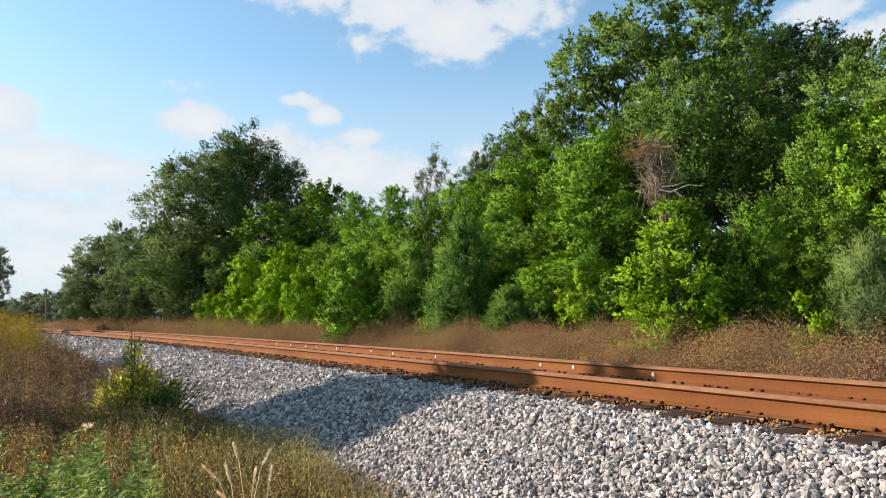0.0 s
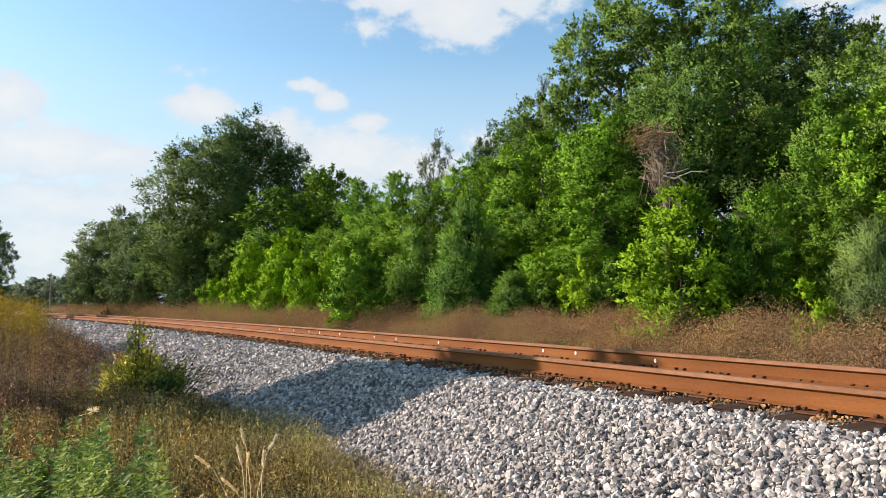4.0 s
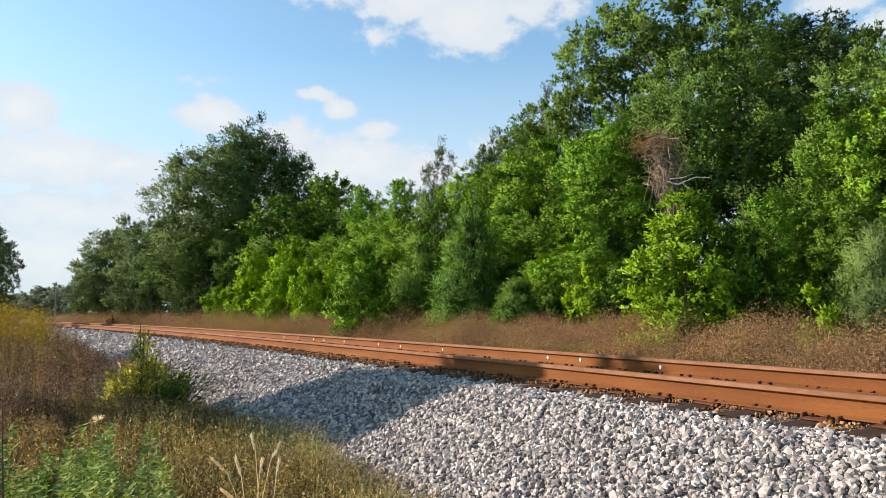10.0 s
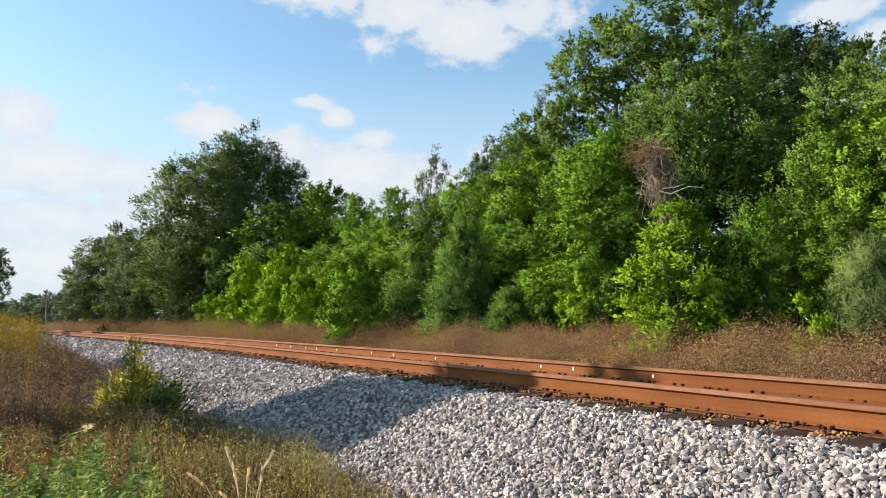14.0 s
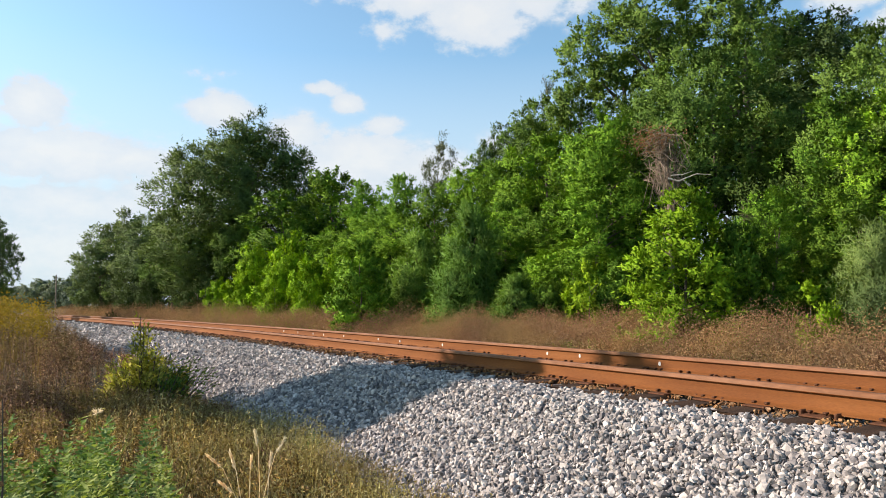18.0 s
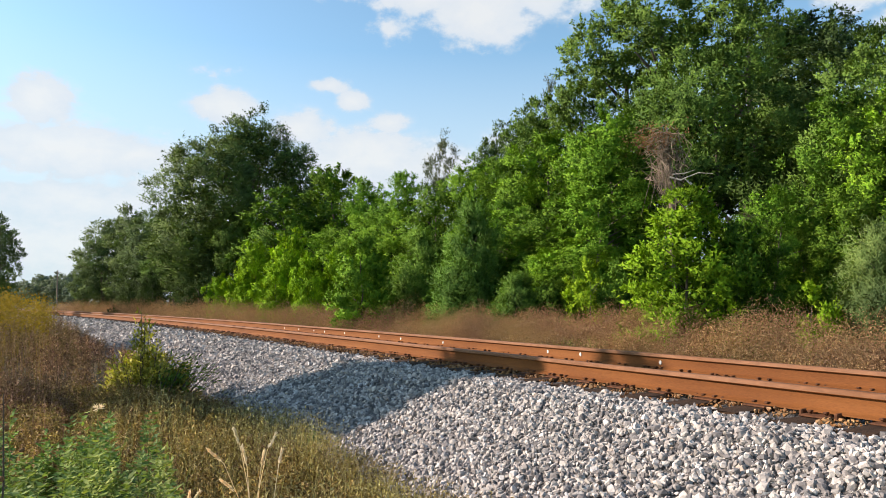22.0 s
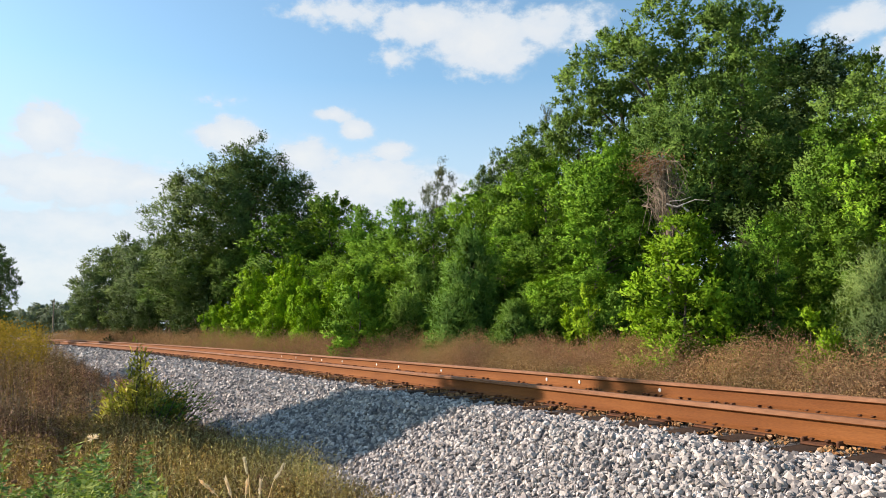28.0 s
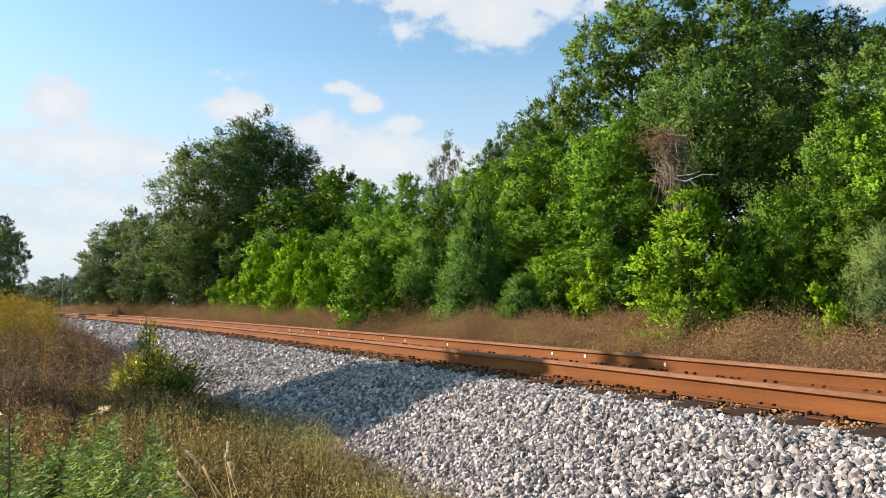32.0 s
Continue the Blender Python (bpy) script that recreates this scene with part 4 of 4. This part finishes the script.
    p = foot[k] + np.column_stack([np.zeros(len(k)), np.zeros(len(k)), t * hgt[k]]) + way * (rng.uniform(0.02, 0.12, len(k)) * (1.25 - t))[:, None]
    b = leaves(rng, p, np.array([0, 0, 1.0]) + rng.normal(size=p.shape) * 0.4, 0.058, 0.024, way)
    v, f = join([a, b])
    tagged(new("green_weeds", mesh_from("green_weeds", v, f, WEED_GREEN)), "fresh green leafy weeds among dry stalks", "weeds", kind="stuff")
    # goldenrod tops
    n = 170
    s = rng.uniform(14.5, 20.0, n)
    y = s * rng.uniform(-0.12, 0.014, n)
    top = np.interp(y / s, [-0.05, 0.0, 0.02], [1.66, 1.58, 1.42]) + rng.uniform(-0.42, 0.12, n)
    k = np.repeat(np.arange(n), 60)
    p = np.column_stack([-s[k] + rng.normal(0, 0.09, len(k)), y[k] + rng.normal(0, 0.09, len(k)), top[k] + rng.normal(0, 0.11, len(k))])
    v, f = leaves(rng, p, rng.normal(size=p.shape), 0.06, 0.025)
    stem = blades(rng, feet(s, y), top, 0.008, 0.03, 2)
    v, f = join([(v, f), stem])
    tagged(new("goldenrod", mesh_from("goldenrod", v, f, GOLD)), "yellowed goldenrod heads over the dry weeds", "wildflowers", kind="stuff")


build_weeds()


# ---- shrub by the ballast ----
def build_shrub():
    thing = tagged(new("shrub"), "slender olive-green shrub growing at the foot of the ballast", "shrub")
    thing.matrix_basis = Matrix.Translation((-12.1, 1.50, 0.02)) @ Matrix.Diagonal((1.38, 1.38, 0.95, 1))
    rng = np.random.default_rng(17)
    stems, pts, low = [], [], []
    for i in range(62):
        a, h = rng.uniform(0, 6.28), rng.uniform(0.3, 1.0)
        r = rng.uniform(0.12, 0.62) * (1.2 - 0.75 * h)
        if i < 3:
            r, h = 0.04 + 0.05 * i, 1.52 - 0.17 * i
        if i > 47:
            a, r, h = rng.uniform(0.5, 2.2), rng.uniform(0.35, 0.8), rng.uniform(0.45, 0.85)
        path = np.array([[np.cos(a) * r * 0.5, np.sin(a) * r * 0.5, -0.05], [np.cos(a) * r * 0.85, np.sin(a) * r * 0.85, h * 0.55], [np.cos(a) * r * 1.1, np.sin(a) * r * 1.1, h]])
        stems.append(tube(path, [0.010, 0.007, 0.003], 5))
        for t in rng.uniform(0.25, 1.0, (45 if i > 47 else 90) if i > 2 else 150):
            q = path[0] * (1 - t) ** 2 + 2 * path[1] * t * (1 - t) + path[2] * t * t + rng.normal(0, 0.05, 3)
            (low if i > 47 else pts).append(q)
    part("stem", mesh_from("stem", *join(stems), BARK, True), None, thing)
    for p, mat, label in ((np.array(pts), SHRUB_OLIVE, "olive-green leaves"), (np.array(low), OLIVE, "darker green leaves")):
        out = unit(p * np.array([1, 1, 0.3]) + rng.normal(size=p.shape) * 0.3)
        way = out + np.array([0, 0, 0.8]) + rng.normal(size=p.shape) * 0.4
        v, f = spikes(rng, p, out, 0.075, 0.03, way)
        me = mesh_from("foliage", v, f, mat, True)
        soften(me, np.repeat(unit(out + np.array([0, 0, 0.5])), 3, 0))
        part("foliage", me, None, thing, label)


build_shrub()


# ---- seed stalks close to the camera ----
def build_stalks():
    rng = np.random.default_rng(3)
    made = []
    for i in range(9):
        s = rng.uniform(3.9, 4.5) if i < 7 else rng.uniform(3.7, 4.1)
        y = s * (rng.uniform(0.262, 0.292) if i < 7 else rng.uniform(0.155, 0.185))
        h = rng.uniform(0.62, 0.84) if i < 7 else rng.uniform(0.55, 0.68)
        thing = tagged(new("seed_stalk"), "pale dry grass stalk with feathery seed head", "grass stalk", "seed stalks")
        thing.location = (-s, y, float(land_z(np.array(-s), np.array(y))))
        lean = rng.normal(0, 0.08, 2)
        path = np.array([[0, 0, -0.02], [lean[0] * 0.4, lean[1] * 0.4, h * 0.6], [lean[0], lean[1], h * 0.9], [lean[0] * 1.5, lean[1] * 1.5, h]])
        part("stem", mesh_from("stem", *tube(path, [0.0035, 0.0025, 0.002, 0.0015], 4), SEED, True), None, thing)
        t = rng.uniform(0.0, 1.0, 90)[:, None]
        p = path[2] * (1 - t) + path[3] * t + (path[3] - path[2]) * 0.3 + rng.normal(0, 0.004, (90, 3))
        al = np.tile(unit(path[3] - path[2]), (90, 1)) + rng.normal(0, 0.25, (90, 3))
        v, f = leaves(rng, p, np.cross(al, rng.normal(size=p.shape)), 0.034, 0.005, al)
        part("seed_head", mesh_from("seed_head", v, f, SEED), None, thing, "feathery pale seed head")
        made.append(thing)
    return made


STALKS = build_stalks()


def build_tufts():
    rng = np.random.default_rng(52)
    for s, q, h in ((9.2, 2.55, 0.75), (9.8, 2.6, 0.7)):
        foot = np.tile(on_track(s, q, 0.25), (120, 1)) + rng.normal(0, 0.08, (120, 3)) * np.array([1, 1, 0])
        v, f = blades(rng, foot, h * rng.uniform(0.6, 1.1, 120), 0.012, 0.3)
        tagged(new("grass_tuft", mesh_from("grass_tuft", v, f, FRESH)), "fresh green grass tuft in the dry brush", "grass")
    for s, y, h in ((7.35, 2.62, 0.27), (7.1, 2.5, 0.2), (6.3, 2.66, 0.18)):
        foot = np.tile(np.array([-s, y, 0.03]), (34, 1)) + rng.normal(0, 0.05, (34, 3)) * np.array([1, 1, 0])
        v, f = blades(rng, foot, h * rng.uniform(0.5, 1.1, 34), 0.010, 0.35)
        tagged(new("grass_tuft", mesh_from("grass_tuft", v, f, WEED_GREEN)), "small green sprig growing at the foot of the stones", "grass")
    dock = tagged(new("dock_stalk"), "tall dark dry dock stalk with rusty seed heads", "weed")
    dock.location = (-3.2, -0.12, 0)
    line = np.array([[0, 0, -0.02], [0.015, 0.01, 0.5], [0.0, 0.03, 0.95], [0.02, 0.02, 1.3]])
    part("stem", mesh_from("stem", *tube(line, [0.006, 0.005, 0.004, 0.002], 5), BARK, True), None, dock)
    for h in (0.74, 0.86, 0.98, 1.08, 1.17, 1.25):
        c = np.array([np.interp(h, line[:, 2], line[:, i]) for i in range(3)]) + np.append(rng.normal(0, 0.025, 2), 0)
        v, f = stones(rng, c[None], np.array([0.015]))
        part("seed_head", mesh_from("seed_head", v, f, RUSTLEAF), None, dock, "rusty brown seed head")
    for s, y, z in ((5.0, 0.34, 0.97), (5.3, -0.25, 0.95)):
        star = tagged(new("flower_head"), "pale starry seed head on a thin stem", "wildflower")
        star.location = (-s, y, 0)
        part("stem", mesh_from("stem", *tube(np.array([[0, 0, -0.02], [0.01, 0, z * 0.5], [0, 0.02, z]]), [0.004, 0.003, 0.002], 4), WEED_GREEN, True), None, star)
        al = rng.normal(size=(26, 3)) * np.array([1, 1, 0.5]) + np.array([0, 0, 0.5])
        v, f = leaves(rng, np.array([0, 0.02, z]) + unit(al) * 0.022, np.cross(al, rng.normal(size=al.shape)), 0.042, 0.009, al)
        part("petals", mesh_from("petals", v, f, SEED), None, star, "pale spiky petals")


build_tufts()


# ---- utility pole far down the line ----
def build_pole():
    thing = tagged(new("utility_pole"), "thin grey wooden utility pole far down the line", "utility pole")
    thing.location = (-150, 3.2, 0)
    part("pole", mesh_from("pole", *tube(np.array([[0, 0, -0.3], [0, 0, 4], [0, 0, 7.6]]), [0.13, 0.12, 0.09], 8), DEADVINE, True), None, thing)
    part("crossarm", box_bm(0.1, 1.2, 0.1, 0.01, 7.1), DEADVINE, thing)


build_pole()


# ---- clouds: one far sheet of cloud that drifts round ----
def cloud_material(blobs):
    m = bpy.data.materials.new("cloud")
    m.use_nodes = True
    nt = m.node_tree
    nt.nodes.remove(nt.nodes["Principled BSDF"])
    N = nt.nodes.new

    def op(kind, a, b=None, c=None):
        n = N("ShaderNodeMath")
        n.operation = kind
        for i, value in enumerate((a, b, c)):
            if value is None:
                continue
            if isinstance(value, (int, float)):
                n.inputs[i].default_value = value
            else:
                link(nt, value, n.inputs[i])
        return n.outputs[0]

    uv = N("ShaderNodeTexCoord").outputs["UV"]
    sep = N("ShaderNodeSeparateXYZ")
    link(nt, uv, sep.inputs[0])
    az, el = op("MULTIPLY", sep.outputs[0], 100.0), op("MULTIPLY", sep.outputs[1], 100.0)
    mp = N("ShaderNodeMapping")
    mp.inputs["Scale"].default_value = (100, 150, 1)
    link(nt, uv, mp.inputs[0])

    def nz(scale, detail, rough):
        n = N("ShaderNodeTexNoise")
        n.inputs["Scale"].default_value, n.inputs["Detail"].default_value, n.inputs["Roughness"].default_value = scale, detail, rough
        link(nt, mp.outputs[0], n.inputs["Vector"])
        return n.outputs["Fac"]

    big, small = nz(0.16, 3, 0.5), nz(0.55, 7, 0.6)
    field = None
    for a0, e0, w, h, peak in blobs:
        dx = op("DIVIDE", op("SUBTRACT", az, a0), w)
        dy = op("DIVIDE", op("SUBTRACT", el, e0), h)
        d = op("SQRT", op("ADD", op("MULTIPLY", dx, dx), op("MULTIPLY", dy, dy)))
        one = op("MULTIPLY", op("SUBTRACT", 1.0, d), peak)
        field = one if field is None else op("SMOOTH_MAX", field, one, 0.15)
    f = op("ADD", field, op("MULTIPLY", op("SUBTRACT", small, 0.5), 1.7))
    f = op("ADD", f, op("MULTIPLY", op("SUBTRACT", big, 0.5), 0.9))
    mr = N("ShaderNodeMapRange")
    mr.interpolation_type = "SMOOTHSTEP"
    mr.inputs["From Min"].default_value, mr.inputs["From Max"].default_value = 0.08, 0.78
    mr.inputs["To Max"].default_value = 0.93
    link(nt, f, mr.inputs["Value"])
    haze = op("MULTIPLY", op("MAXIMUM", op("SUBTRACT", 1.0, op("DIVIDE", el, 20.0)), 0.0), 1.4)
    cover = op("MAXIMUM", mr.outputs[0], op("ADD", haze, op("MULTIPLY", mr.outputs[0], 0.35)))
    cover = op("MINIMUM", cover, 0.94)
    col = ramp(nt, op("ADD", op("MULTIPLY", f, 0.5), op("MULTIPLY", op("SUBTRACT", nz(0.4, 4, 0.5), 0.5), 0.5)), [(0.0, (0.74, 0.86, 0.97)), (0.35, (0.86, 0.92, 0.99)), (0.8, (0.965, 0.985, 1.0))])
    em = N("ShaderNodeEmission")
    em.inputs[1].default_value = CLOUD_GLOW
    link(nt, col, em.inputs[0])
    tr = N("ShaderNodeBsdfTransparent")
    mx = N("ShaderNodeMixShader")
    link(nt, cover, mx.inputs[0])
    link(nt, tr.outputs[0], mx.inputs[1])
    link(nt, em.outputs[0], mx.inputs[2])
    link(nt, mx.outputs[0], nt.nodes["Material Output"].inputs[0])
    return m


CLOUD_GLOW = 0.465


def build_clouds():
    """Azimuth counts in degrees from the track's far direction towards the forest, then elevation."""
    az, el = np.arange(-60, 121, 3.0), np.arange(-1, 72, 3.0)
    a, e = np.meshgrid(np.radians(az), np.radians(el), indexing="ij")
    R = 3500.0
    v = np.stack([-np.cos(a) * np.cos(e) * R, np.sin(a) * np.cos(e) * R, np.sin(e) * R], -1).reshape(-1, 3)
    n = len(el)
    i = (np.arange(len(az) - 1)[:, None] * n + np.arange(n - 1)[None]).ravel()
    f = np.stack([i, i + n, i + n + 1, i + 1], 1)
    me = mesh_from("clouds", v, f, None, True)
    uv = me.uv_layers.new(name="sky")
    deg = np.stack([np.degrees(a), np.degrees(e)], -1).reshape(-1, 2) / 100
    uv.data.foreach_set("uv", deg[f.ravel()].astype(np.float32).ravel())
    me.materials.append(cloud_material([
        (32.0, 22.9, 6.0, 3.6, 1.70),
        (20.6, 24.9, 7.4, 1.6, 1.00),
        (27.2, 24.4, 6.4, 2.1, 1.60),
        (24.3, 21.8, 2.6, 1.5, 0.80),
        (37.8, 23.7, 7.3, 2.4, 1.20),
        (39.6, 21.3, 1.7, 0.8, 0.20),
        (11.2, 15.1, 3.8, 1.9, 1.80),
        (10.4, 17.8, 3.0, 0.8, 0.30),
        (19.2, 17.2, 2.2, 0.9, 1.30),
        (21.2, 16.0, 2.0, 1.2, 1.40),
        (24.3, 14.4, 2.4, 1.2, 1.50),
        (16.9, 13.8, 4.0, 2.2, 1.70),
        (22.4, 11.6, 8.5, 3.2, 1.80),
        (0.1, 11.1, 9.0, 2.8, 1.70),
        (-1.8, 14.2, 3.2, 2.5, 1.80),
        (4.5, 11.0, 5.1, 1.9, 1.60),
        (1.7, 7.4, 11.1, 1.9, 1.20),
        (1.1, 4.3, 15.0, 3.0, 1.10),
        (11.4, 7.1, 19.3, 4.7, 0.90),
        (33.7, 12.9, 2.6, 1.7, 1.10),
        (60.8, 20.8, 3.9, 1.7, 1.20),
        (63.5, 18.8, 3.4, 2.1, 1.20),
        (28.0, 10.9, 6.0, 2.6, 1.40),
        (-30.0, 14.0, 20.0, 8.0, 0.60),
        (95.0, 25.0, 18.0, 10.0, 0.80),
        (70.0, 40.0, 14.0, 6.0, 0.70),
        (40.0, 48.0, 16.0, 6.0, 0.60),
        (-5.0, 42.0, 14.0, 5.0, 0.50),
    ]))
    ob = tagged(new("clouds", me), "white fair-weather clouds drifting over a blue sky", "clouds", kind="backdrop")
    return ob


CLOUDS = build_clouds()


def motions():
    """The clouds drift slowly round, and the seed stalks sway in the wind."""
    walk(CLOUDS, [(0.0, pose(0, 0, 0)), (16.0, pose(0, 0, 0, 0, 0, -1.17)), (32.0, pose(0, 0, 0, 0, 0, -2.34))])
    rng = random.Random(9)
    for thing in STALKS:
        x, y, z = thing.location
        a, b, c = rng.uniform(0, 6.28), rng.uniform(0.5, 0.8), rng.uniform(2, 5)
        rows = []
        for i in range(65):
            t = i * 0.5
            gust = float(np.interp(t, [0, 29.0, 30.0, 30.5, 31.0, 31.5, 32.0], [0, 0, 22, 29, 15, 28, 27]))
            rows.append((t, pose(x, y, z, c * math.sin(b * t + a) + 0.86 * gust, c * math.cos(0.7 * b * t + a) - 2 - 0.52 * gust, 0)))
        walk(thing, rows)


motions()
